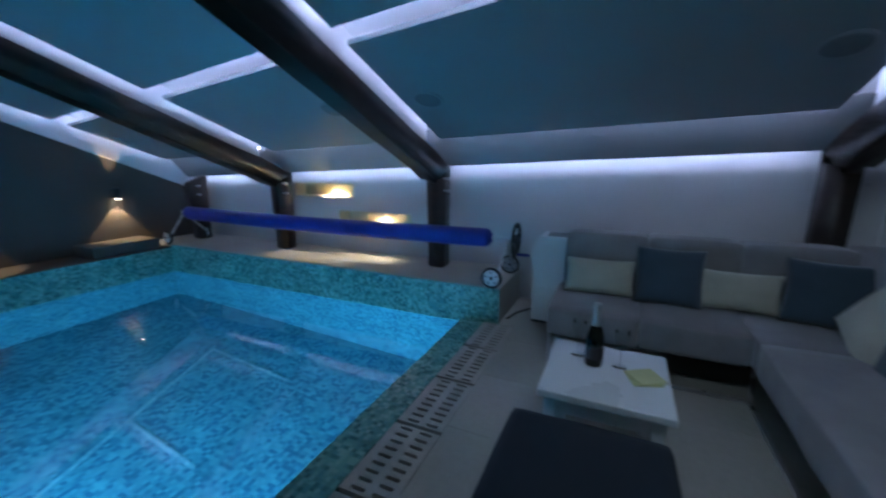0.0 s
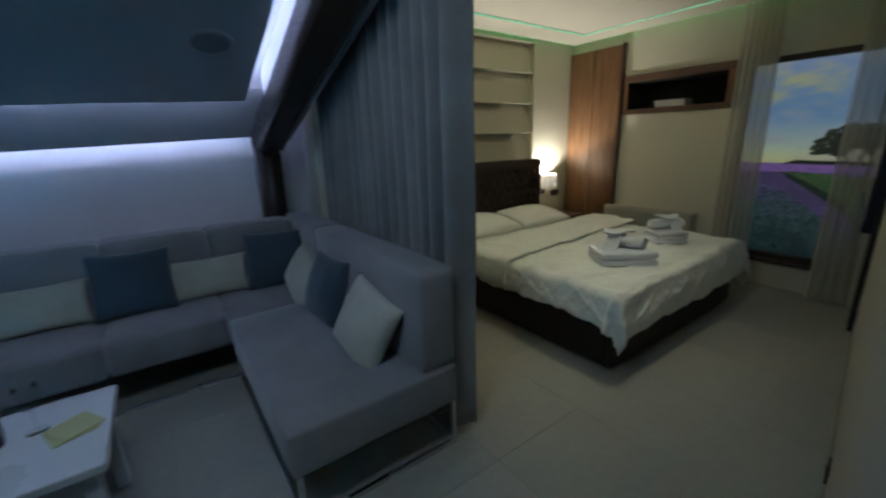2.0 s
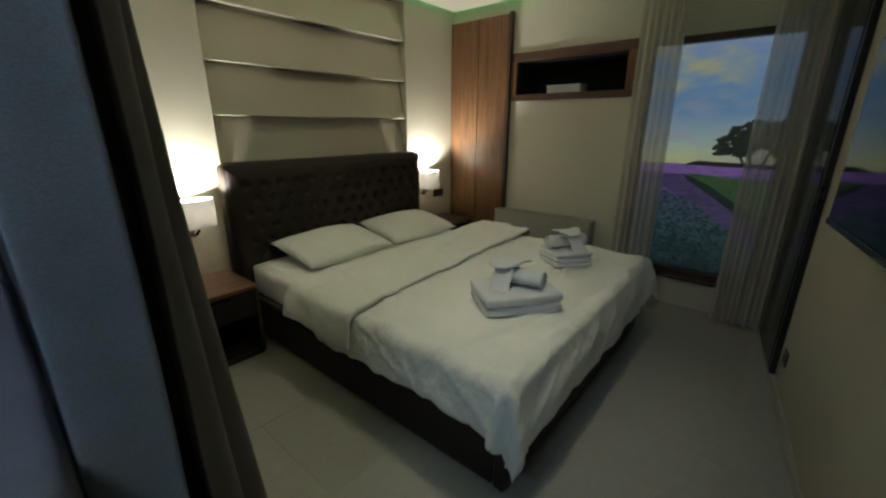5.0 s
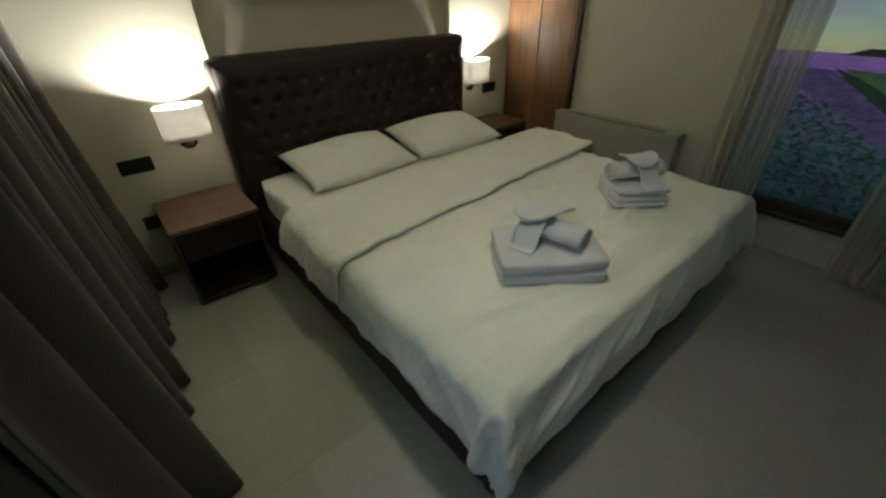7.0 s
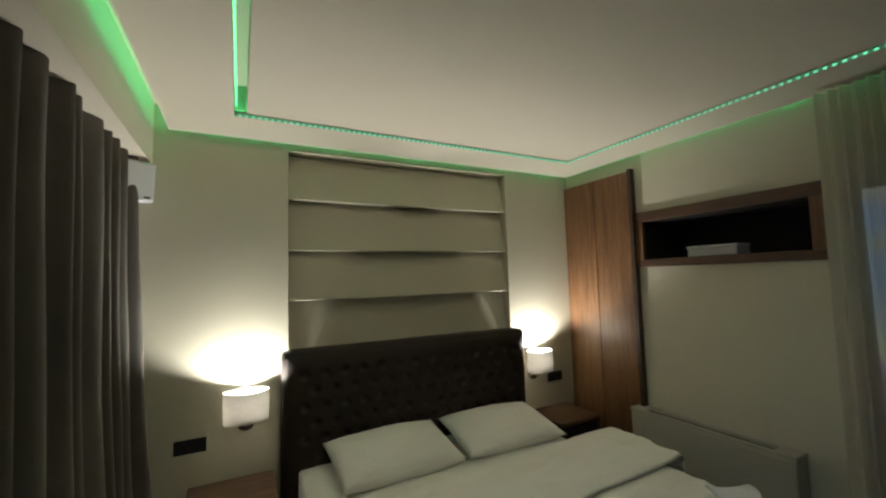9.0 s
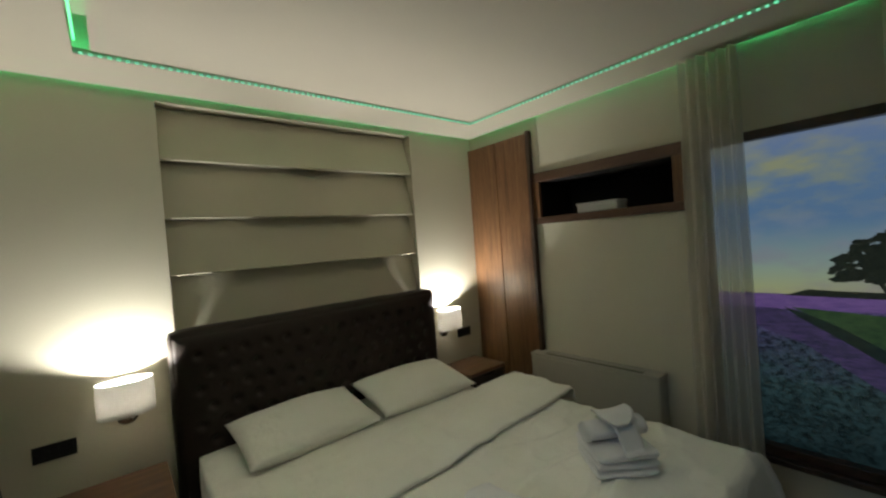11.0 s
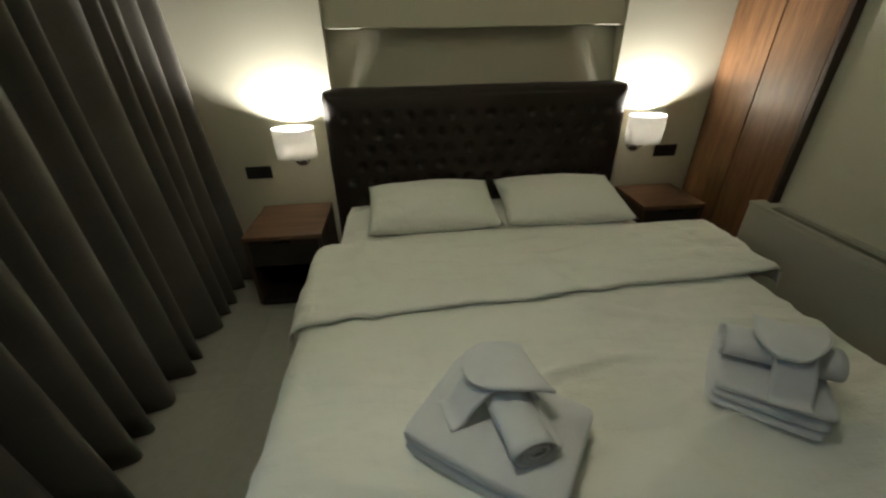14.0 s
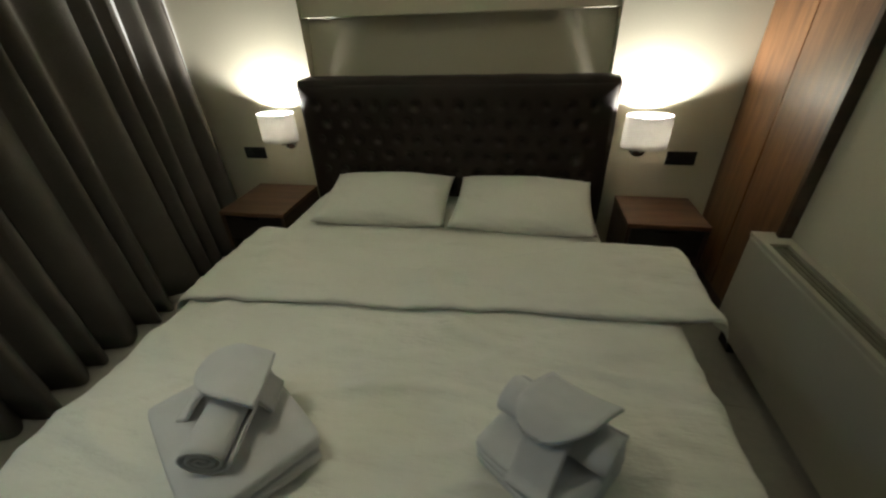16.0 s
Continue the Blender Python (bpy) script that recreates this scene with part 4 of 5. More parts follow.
for y, lean in ((0.84, 0.05), (0.78, -0.03), (0.72, -0.05), (0.88, 0.07)):
    q = flat([(y - 0.012, HZ - 0.01), (y + 0.012, HZ - 0.01), (y + lean + 0.007, HZ + 0.14), (y + lean - 0.007, HZ + 0.14)], RX + 0.0985)
    me = bpy.data.meshes.new("tmp")
    q.to_mesh(me)
    q.free()
    bm.from_mesh(me)
    bpy.data.meshes.remove(me)
part("tree_trunk", bm, leafp, mur)


# ---- curtains ----
def curtain(name, mat, a, b, x, amp, waves, z0, ztop, label, n=220, flare=0.0, thick=0.004, seed=0.0, slant=0.0, top=0.55, side=1, curl=0.0, power=1.4):
    """Hanging pleats from a to b; deeper folds towards the hem."""
    def place(u, v):
        s = a + (b - a) * u
        zt = ztop(s)
        z = z0 + (zt - z0) * v
        ph = 2 * math.pi * waves * (u + 0.045 * noise.noise((u * 5 + seed, 2.0, seed))) + 0.8 * noise.noise((u * 6 + seed, seed, 0.3)) * 2
        ph += 0.9 * math.sin(ph * 0.37 + seed)
        k = amp * (top + (1 - top) * (1 - v)) * (0.85 + 0.8 * noise.noise((u * 9, seed, 1.7)))
        w = side * k * (2 * abs(math.sin(ph / 2)) ** power - 1.05) + flare * (1 - v) ** 2
        end = max(0.0, 1 - u * 7) if curl else 0.0
        w = w * (1 - 0.6 * end) - curl * end ** 1.3
        w += 0.012 * noise.noise((u * 14, v * 3.0, seed + 4)) + 0.05 * noise.noise((u * 4.5, seed, v * 0.6)) * (1.2 - v) * (1 if flare else 0)
        t = s + 0.02 * math.cos(ph) * (1 - v) * (0.5 if 0.01 < u < 0.99 else 0)
        return (x + w + slant * (s - a), t, z)
    ob = part(name, sheet(n, 14, place, thick), mat, None, "", True)
    return tagged(ob, label, "curtain")


curtain("pool_curtain", M["pool_curtain"], 1.45, 3.30, 2.43, 0.088, 16, 0.012, lambda y: min(2.6, roof(y) - 0.12), "heavy grey pleated drape behind the sofa", 420, 0.0, 0.004, 2.0, 0.045, 0.9, -1, 0.0, 2.6)
tagged(part("curtain_track", prism([(3.62, roof(3.62) - 0.30), (1.40, roof(1.40) - 0.33), (1.40, roof(1.40) - 0.06), (3.62, roof(3.62) - 0.06)], 2.285, 2.32), M["pool_curtain"]), "sloped fabric pelmet above the grey drape", "pelmet")
curtain("bedroom_curtain", M["curtain"], 1.66, 3.50, 2.605, 0.080, 12, 0.012, lambda y: 2.318, "long taupe pleated drape beside the bed", 360, 0.07, 0.005, 5.0, curl=0.05)


def sheer(y0, y1, waves, label, seed, flare):
    def place(u, v):
        y = y0 + (y1 - y0) * u
        ph = 2 * math.pi * waves * u + noise.noise((u * 5, seed, 0.2))
        sag = 1 + flare * (1 - v)
        yy = (y0 + y1) / 2 + (y - (y0 + y1) / 2) * sag
        return (5.79 + 0.032 * math.sin(ph) + 0.01 * noise.noise((u * 8, v * 2, seed)), yy, 0.015 + 2.485 * v)
    return tagged(part("sheer_curtain", sheet(110, 10, place), M["sheer"], None, "", True), label, "curtain", "sheer curtains")


sheer(1.37, 1.66, 6, "gathered sheer beige voile at the side of the window", 1.0, 0.12)
sheer(0.56, 0.86, 5, "gathered sheer beige voile beside the television wall", 7.0, 0.15)


# ---- pool room things ----
# pool cover reel
reel = thing("cover_reel", (-2.4, 3.5, LEDGE), "blue pool cover rolled on a wheeled steel reel", "pool reel")
RY, RZ = 3.48, 0.745


def roll_place(u, v):
    x = -4.62 + 4.34 * u
    ang = 2 * math.pi * v
    r = 0.088 * min(1, (min(u, 1 - u) * 60 + 0.35)) + 0.006 * noise.noise((x * 2, math.cos(ang) * 1.3, math.sin(ang) * 1.3))
    return (x, RY + r * math.cos(ang), RZ + r * math.sin(ang) - 0.02 * math.sin(math.pi * u))


part("cover_roll", sheet(120, 26, roll_place), M["cover"], reel, "rolled blue bubble cover", True)
part("axle", tube([(-4.7, RY, RZ), (-0.06, RY, RZ)], 0.02, 14), M["steel"], reel)
hw_ = part("hand_wheel", lathe([(0.125, -0.012), (0.15, -0.012), (0.156, 0), (0.15, 0.012), (0.125, 0.012), (0.12, 0), (0.125, -0.012)], (-0.06, RY, RZ), 36, "x"), M["rubber"], reel, "black hand wheel", True)
for k in range(3):
    an = 0.5 + k * 2 * math.pi / 3
    part("spoke", tube([(-0.06, RY, RZ), (-0.06, RY + 0.128 * math.cos(an), RZ + 0.128 * math.sin(an))], 0.014, 8), M["rubber"], hw_)
part("hub", lathe([(0.0, -0.03), (0.035, -0.03), (0.035, 0.02), (0.0, 0.02)], (-0.06, RY, RZ), 16, "x"), M["rubber"], hw_)
part("grip", tube([(-0.05, RY + 0.02, RZ - 0.14), (0.06, RY + 0.02, RZ - 0.14)], 0.014, 10), M["cover"], hw_, "blue hand grip")
for xe, ends in ((-0.14, True), (-4.66, False)):
    for wx, wy in ((xe - 0.075, 3.26), (xe - 0.05, 3.80)):
        part("leg", tube([(xe, RY, RZ), (xe - 0.03, wy, LEDGE + 0.1), (wx, wy, LEDGE + 0.1)], 0.013, 10), M["steel"], reel)
        wheel = part("wheel", lathe([(0.0, -0.010), (0.03, -0.012), (0.074, -0.008), (0.076, 0.0), (0.074, 0.008), (0.03, 0.012), (0.0, 0.010)], (wx, wy, LEDGE + 0.097), 28, "y"), M["white_plastic"], reel, "white plastic wheel", True)
        part("tyre", lathe([(0.075, -0.016), (0.09, -0.016), (0.096, 0.0), (0.09, 0.016), (0.075, 0.016), (0.074, 0), (0.075, -0.016)], (wx, wy, LEDGE + 0.097), 32, "y"), M["rubber"], wheel, "", True)
        part("cap", lathe([(0.0, -0.022), (0.014, -0.020), (0.016, -0.008)], (wx, wy, LEDGE + 0.097), 12, "y"), M["rubber"], wheel)
        for k in range(5):
            an = 0.4 + k * 2 * math.pi / 5
            part("hole", lathe([(0.0, -0.0135), (0.010, -0.0133), (0.011, -0.008)], (wx + 0.05 * math.cos(an), wy, LEDGE + 0.097 + 0.05 * math.sin(an)), 10, "y"), M["speaker"], wheel)

# white dehumidifier beside the sofa
du = thing("dehumidifier", (0.3, 3.6, 0), "tall white plastic dehumidifier beside the sofa", "dehumidifier")
part("casing", prism([(0.11, 0.03), (0.46, 0.03), (0.46, 0.80), (0.16, 0.80), (0.09, 0.70)], 3.45, 3.72, "y"), M["white_plastic"], du)
part("top_grille", box(0.21, 0.44, 3.48, 3.69, 0.80, 0.806, 0.002), M["speaker"], du)
part("base", box(0.11, 0.52, 3.46, 3.71, 0.0, 0.03, 0.006), M["dark_metal"], du)
for z in (0.25, 0.33, 0.41, 0.49, 0.57):
    part("louvre", box(0.14, 0.44, 3.442, 3.449, z, z + 0.012, 0.002), M["white_plastic"], du)
tagged(part("cable", tube([(0.2, 3.74, 0.02), (0.05, 3.75, 0.012), (-0.05, 3.6, 0.012), (-0.1, 3.4, 0.012)], 0.009, 8), M["rubber"], None, "", True), "black power cable lying on the floor", "cable")

# corner sofa
sofa = thing("corner_sofa", (1.4, 2.6, 0), "grey-taupe upholstered corner sofa on a flat steel sled frame", "sofa")
SZ0, SZ1 = 0.235, 0.435
part("seat_cushion", soft_box(0.36, 0.955, 2.72, 3.42, SZ0, SZ1, 0.022, 0.012, 12, 1), M["sofa"], sofa, "", True)
part("seat_cushion", soft_box(0.958, 1.555, 2.72, 3.42, SZ0, SZ1, 0.022, 0.012, 12, 2), M["sofa"], sofa, "", True)
part("seat_cushion", soft_box(1.558, 2.30, 2.66, 3.42, SZ0, SZ1, 0.022, 0.010, 12, 3), M["sofa"], sofa, "", True)
part("seat_cushion", soft_box(1.558, 2.335, 1.405, 2.657, SZ0, SZ1, 0.018, 0.008, 14, 4), M["sofa"], sofa, "", True)
for k, (a, b) in enumerate(((0.40, 0.985), (0.988, 1.575), (1.578, 2.16))):
    part("back_cushion", soft_box(a, b, 3.27, 3.50, SZ1 - 0.005, 0.885, 0.028, 0.006, 10, 5 + k), M["sofa"], sofa, "", True)
part("back_cushion", soft_box(2.163, 2.355, 2.72, 3.50, SZ1 - 0.005, 0.90, 0.03, 0.010, 10, 9), M["sofa"], sofa, "", True)
part("back_cushion", soft_box(2.15, 2.345, 1.425, 2.715, SZ1 - 0.005, 0.905, 0.026, 0.008, 14, 10), M["sofa"], sofa, "", True)


def bar(a, b, w=0.022):
    lo, hi = [min(p, q) - w / 2 for p, q in zip(a, b)], [max(p, q) + w / 2 for p, q in zip(a, b)]
    part("frame_bar", box(lo[0], hi[0], lo[1], hi[1], lo[2], hi[2], 0.003), M["steel"], sofa, "flat steel frame bar")


for a, b in (((1.585, 1.42, 0.012), (2.31, 1.42, 0.012)), ((1.585, 1.42, 0.03), (1.585, 1.42, 0.225)), ((2.31, 1.42, 0.03), (2.31, 1.42, 0.225)),
             ((1.585, 2.72, 0.012), (1.585, 1.445, 0.012)), ((1.585, 2.74, 0.03), (1.585, 2.74, 0.225)), ((0.40, 2.74, 0.012), (1.56, 2.74, 0.012)),
             ((0.385, 2.74, 0.03), (0.385, 2.74, 0.225)), ((0.385, 2.77, 0.012), (0.385, 3.38, 0.012)), ((0.385, 3.40, 0.03), (0.385, 3.40, 0.225)), ((2.31, 1.45, 0.012), (2.31, 3.38, 0.012))):
    bar(a, b)
part("seat_board", box(0.38, 2.31, 2.76, 3.40, SZ0 - 0.015, SZ0 - 0.001), M["black"], sofa)
part("seat_board", box(1.60, 2.31, 1.435, 2.755, SZ0 - 0.015, SZ0 - 0.001), M["black"], sofa)
part("back_board", box(0.42, 2.36, 3.50, 3.52, 0.1, 0.86), M["sofa"], sofa)

for nm, w, h, d, at, rx, rz, mat, lab, sd in (
    ("throw_pillow", 0.50, 0.27, 0.13, (0.665, 3.17, 0.575), -14, 2, "cush_beige", "beige woven lumbar cushion leaning on the sofa back", 1),
    ("throw_pillow", 0.44, 0.42, 0.15, (1.125, 3.15, 0.63), -18, -3, "cush_blue", "dark slate blue square cushion leaning on the sofa back", 2),
    ("throw_pillow", 0.50, 0.27, 0.13, (1.54, 3.17, 0.575), -14, -2, "cush_beige", "beige woven lumbar cushion leaning on the sofa back", 3),
    ("throw_pillow", 0.44, 0.42, 0.15, (1.98, 3.10, 0.635), -20, -14, "cush_blue", "dark slate blue square cushion in the sofa corner", 4),
    ("throw_pillow", 0.46, 0.34, 0.14, (2.05, 2.72, 0.565), -22, -80, "cush_beige", "beige cushion standing tilted in the sofa corner", 5),
    ("throw_pillow", 0.42, 0.40, 0.15, (2.06, 2.33, 0.605), -20, -86, "cush_blue", "dark slate blue square cushion leaning on the side back", 6),
    ("throw_pillow", 0.40, 0.38, 0.15, (2.05, 1.77, 0.585), -22, -80, "cush_beige", "large beige cushion standing tilted on the chaise", 7)):
    bm = cushion_bm(w, h, d, 0.45, 20, 18, sd * 3.1)
    spin = {5: 28, 7: 16}.get(sd, 0)
    ob = part(nm, bm, M[mat], None, "", True)
    ob.matrix_basis = pose(*at, 0, 0, rz) @ pose(0, 0, 0, rx, 0, 0) @ pose(0, 0, 0, 0, spin, 0)
    tagged(ob, lab, "cushion", "sofa cushions")

# white low table with bottle, glasses, napkin
TX0, TX1, TY0, TY1, TZ = 0.505, 1.05, 1.63, 2.19, 0.455
tb = thing("coffee_table", (0.8, 1.9, 0), "low white lacquered square coffee table", "table")
part("tabletop", box(TX0, TX1, TY0, TY1, TZ - 0.035, TZ, 0.006, 3), M["table"], tb)
for lx in (TX0 + 0.03, TX1 - 0.085):
    for ly in (TY0 + 0.03, TY1 - 0.085):
        part("leg", box(lx, lx + 0.055, ly, ly + 0.055, 0, TZ - 0.035, 0.005), M["table"], tb)
for q in ((TX0 + 0.085, TX1 - 0.085, TY0 + 0.035, TY0 + 0.055), (TX0 + 0.085, TX1 - 0.085, TY1 - 0.055, TY1 - 0.035), (TX0 + 0.035, TX0 + 0.055, TY0 + 0.085, TY1 - 0.085), (TX1 - 0.055, TX1 - 0.035, TY0 + 0.085, TY1 - 0.085)):
    part("apron", box(*q, TZ - 0.115, TZ - 0.035, 0.003), M["table"], tb)
BX, BY = 0.715, 1.965
bt = thing("wine_bottle", (BX, BY, TZ), "dark sparkling wine bottle with a silver foil neck", "bottle")
part("glass_body", lathe([(0.0, 0.0), (0.038, 0.0), (0.042, 0.008), (0.042, 0.12), (0.040, 0.15), (0.030, 0.185), (0.019, 0.21), (0.016, 0.225)], (BX, BY, TZ), 32), M["bottle"], bt, "", True)
part("foil", lathe([(0.0215, 0.205), (0.0175, 0.225), (0.016, 0.285), (0.0185, 0.292), (0.0185, 0.312), (0.014, 0.318), (0.0, 0.319)], (BX, BY, TZ), 28), M["foil"], bt, "silver foil neck", True)
part("label", lathe([(0.0426, 0.04), (0.0428, 0.042), (0.0428, 0.10), (0.0426, 0.102)], (BX, BY, TZ), 32), M["label_paper"], bt, "", True)
for gx, gy in ((0.635, 2.04), (0.835, 1.99)):
    gl = thing("wine_glass", (gx, gy, TZ), "clear stemmed wine glass", "glass", "wine glasses")
    part("bowl", lathe([(0.004, 0.085), (0.022, 0.095), (0.034, 0.125), (0.034, 0.16), (0.030, 0.19), (0.0285, 0.19), (0.032, 0.16), (0.032, 0.126), (0.020, 0.098), (0.0, 0.09)], (gx, gy, TZ), 24), M["glass"], gl, "", True)
    part("stem", lathe([(0.0, 0.006), (0.006, 0.006), (0.0035, 0.02), (0.0035, 0.086)], (gx, gy, TZ), 12), M["glass"], gl, "", True)
    part("base", lathe([(0.0, 0.0005), (0.033, 0.0005), (0.033, 0.002), (0.006, 0.006), (0.0, 0.006)], (gx, gy, TZ), 24), M["glass"], gl, "", True)
nk = thing("paper_napkin", (0.935, 1.905, TZ), "folded yellow paper napkins on the table", "napkin")
for k in range(3):
    part("fold", box(-0.065, 0.065, -0.065, 0.065, 0.001 + k * 0.005, 0.005 + k * 0.005, 0.0015, 1, pose(0.935 + 0.006 * k, 1.905 + 0.004 * k, TZ, 0, 0, 20 + 6 * k)), M["yellow"], nk)

# navy pouffe
pf = thing("pouffe", (0.75, 1.17, 0), "large navy upholstered square pouffe", "pouffe")
part("cushion", soft_box(0.435, 1.02, 0.90, 1.485, 0.10, 0.452, 0.03, 0.012, 12, 20), M["navy"], pf, "", True)
part("base", box(0.47, 0.99, 0.93, 1.45, 0.03, 0.105, 0.008), M["navy"], pf)
for fx in (0.52, 0.94):
    for fy in (0.95, 1.38):
        part("foot", lathe([(0.0, 0.0), (0.02, 0.0), (0.024, 0.03), (0.0, 0.03)], (fx + 0.02, fy + 0.02, 0), 14), M["black"], pf)

# ---- bedroom things ----
bed = thing("double_bed", (4.32, 2.3, 0), "dark leather double bed with a tufted headboard", "bed")
BX0, BX1, BY0, BY1 = 3.425, 5.225, 1.265, 3.40
for q in ((BX0, BX0 + 0.06, BY0 + 0.061, BY1), (BX1 - 0.06, BX1, BY0 + 0.061, BY1), (BX0, BX1, BY0, BY0 + 0.06)):
    part("bed_rail", soft_box(*q, 0.03, 0.315, 0.018, 0.004, 8, q[0]), M["leather"], bed, "", True)
part("slat_base", box(BX0 + 0.06, BX1 - 0.06, BY0 + 0.06, BY1, 0.2, 0.26), M["walnut_dark"], bed)
for fx in (BX0 + 0.05, BX1 - 0.09):
    for fy in (BY0 + 0.05, BY1 - 0.09):
        part("foot", box(fx, fx + 0.04, fy, fy + 0.04, 0, 0.035), M["black"], bed)
HX0, HX1, HZ1 = 3.395, 5.25, 1.19
bm = soft_box(HX0, HX1, 3.405, 3.535, 0.0, HZ1, 0.045, 0.0, 26, 3)
part("headboard", bm, M["leather"], bed, "", True)
cols, rws = 14, 7
btn = []
for r in range(rws):
    for c in range(cols - (r % 2)):
        btn.append((HX0 + 0.13 + (c + 0.5 * (r % 2)) * (HX1 - HX0 - 0.26) / (cols - 1), 0.455 + r * 0.098))


def tuft(u, v):
    x, z = HX0 + 0.022 + (HX1 - HX0 - 0.044) * u, 0.25 + (HZ1 - 0.035 - 0.25) * v
    d = sorted(math.hypot(x - a, (z - b) * 1.1) for a, b in btn)
    dip = 0.030 * math.exp(-(d[0] / 0.024) ** 2)
    crease = 0.005 * math.exp(-((d[1] - d[0]) / 0.016) ** 2) * max(0.0, 1 - d[0] / 0.10)
    edge = math.sqrt(max(0.0, min(u * 14, (1 - u) * 14, (1 - v) * 8, 1.0)))
    return (x, 3.405 + 0.006 - (0.036 * edge - (dip + 0.8 * crease) * edge), z)


part("tufting", sheet(260, 120, tuft), M["leather"], bed, "button-tufted brown leather", True)
for a, b in btn:
    part("button", lathe([(0.0, -0.007), (0.008, -0.006), (0.012, 0.0), (0.0, 0.004)], (a, 3.405 + 0.002, b), 10, "y"), M["leather"], bed, "", True)

mt = tagged(part("mattress", soft_box(BX0 + 0.05, BX1 - 0.05, BY0 + 0.055, 3.40, 0.262, 0.505, 0.05, 0.01, 14, 8), M["linen"], None, "", True), "white sheeted double mattress on the bed", "mattress")


def ridged(x, y, z, sharp):
    return max(0.0, 1 - abs(noise.noise((x, y, z))) * sharp)


def wrinkle(x, y, k=1.0):
    """Long soft waves across the bed with shorter pinched creases."""
    w = 0.014 * noise.noise((x * 1.6, y * 5.5 + 0.8 * math.sin(x * 2), 0.0)) + 0.010 * noise.noise((x * 4, y * 10, 2.0)) + 0.004 * noise.noise((x * 11, y * 17, 5.0))
    w += 0.016 * ridged(x * 1.1 + 3, y * 3.2, 7.0, 7) + 0.008 * ridged(x * 2.3 + y * 1.7, y * 5.0 - x * 1.2, 11.0, 6)
    return k * w


def drape(x, y, x0, x1, y0, top, r=0.05, spread=0.035, fold=0.004):
    """Lays a cloth point on the bed: past the sides and the foot it bends down."""
    ox = x0 - x if x < x0 else (x - x1 if x > x1 else 0.0)
    oy = y0 - y if y < y0 else 0.0
    sx = -1 if x < x0 else 1
    over = math.hypot(ox, oy)
    z = top + wrinkle(x, y, 1.0)
    if over <= 0:
        return Vector((x, y, z))
    if over < r * 1.57:
        out, down = r * math.sin(over / r), r * (1 - math.cos(over / r))
    else:
        out, down = r + (over - r * 1.57) * 0.12, r + (over - r * 1.57) * 0.98
    dirx, diry = (sx * ox / over, -oy / over)
    along = y if ox > oy else x
    grow = min(1, over / 0.15)
    ripple = fold * math.sin(along * 17 + 2 * noise.noise((x * 2, y * 2, 0))) * grow
    # slanting pulls that run down from the edge of the mattress
    ripple += 0.007 * ridged(along * 5.5 + over * 9, over * 3.0, 3.0 + sx, 4) * grow + 0.004 * noise.noise((along * 14 - over * 9, over * 5, 6.0)) * grow
    if ox > 0.02 and oy > 0.02:
        ripple += 0.018 * math.sin(math.atan2(oy, ox) * 7 + 0.4) * min(1, min(ox, oy) / 0.1) + 0.02
    k = out + spread * min(1, over / 0.2) + ripple
    bx, by = min(max(x, x0), x1), max(y, y0)
    return Vector((bx + dirx * k, by + diry * k, z - down))


DX0, DX1, DY0 = BX0 + 0.045, BX1 + 0.075, BY0 + 0.055


def duvet_place(u, v):
    over_l, over_r, over_f = 0.225, 0.27, 0.30
    x = DX0 - over_l + (DX1 - DX0 + over_l + over_r) * u
    y = DY0 - over_f + (2.70 - DY0 + over_f) * v
    y += 0.02 * noise.noise((x * 3, 0, 1)) * (1 - v)
    x += (0.05 * noise.noise((0, y * 2.5, 1)) + 0.012 * noise.noise((3, y * 11, 1))) * (2 * abs(u - 0.5))
    # the cloth's foot corners hang lowest
    x += (u - 0.5) * 0.09 * max(0.0, 1 - v * 5)
    return drape(x, y, DX0, DX1, DY0, 0.525)


dv = tagged(part("duvet", sheet(190, 170, duvet_place, 0.012), M["linen"], None, "", True), "white cotton duvet draped over the bed, slightly creased", "duvet")


def fold_place(u, v):
    """The turned-back end: a flat tube from the pillows to a soft rolled edge towards the foot."""
    x = DX0 - 0.225 + (DX1 - DX0 + 0.515) * u
    skew = 0.17 * u
    front, back = 2.15 + skew + 0.025 * noise.noise((x * 2.4, 1, 3)), 2.72 + 0.05 * u
    a = v * 2
    if a < 1:
        y, h = back + (front - back) * a, 0.022 + 0.006 * math.sin(a * 3.0)
    else:
        y, h = front + (back - front) * (a - 1), 0.008
    near = max(0.0, 1 - abs(y - front) / 0.05)
    h = h * (1 - 0.25 * near)
    if 0.9 < a < 1.1:
        y -= 0.02 * (1 - abs(a - 1) / 0.1)
    p = drape(x, y, DX0 - 0.02, DX1 + 0.13, -9, 0.525, 0.06, 0.03, 0.010)
    return p + Vector((0, 0, h + 0.010 + 0.006 * noise.noise((x * 6, y * 8, 9))))


part("folded_end", sheet(110, 60, fold_place), M["linen"], dv, "turned-back end of the duvet", True)

for k, (px, rz) in enumerate(((3.998, 1.5), (4.775, -2))):
    bm = cushion_bm(0.745, 0.50, 0.185, 0.5, 26, 22, k * 7.3, 0.035)
    ob = part("bed_pillow", bm, M["linen"], None, "", True)
    ob.matrix_basis = pose(px, 3.115, 0.585, 0, 0, rz) @ pose(0, 0, 0, -80, 0, 0)
    tagged(ob, "plump white cotton bed pillow against the headboard", "pillow", "bed pillows")


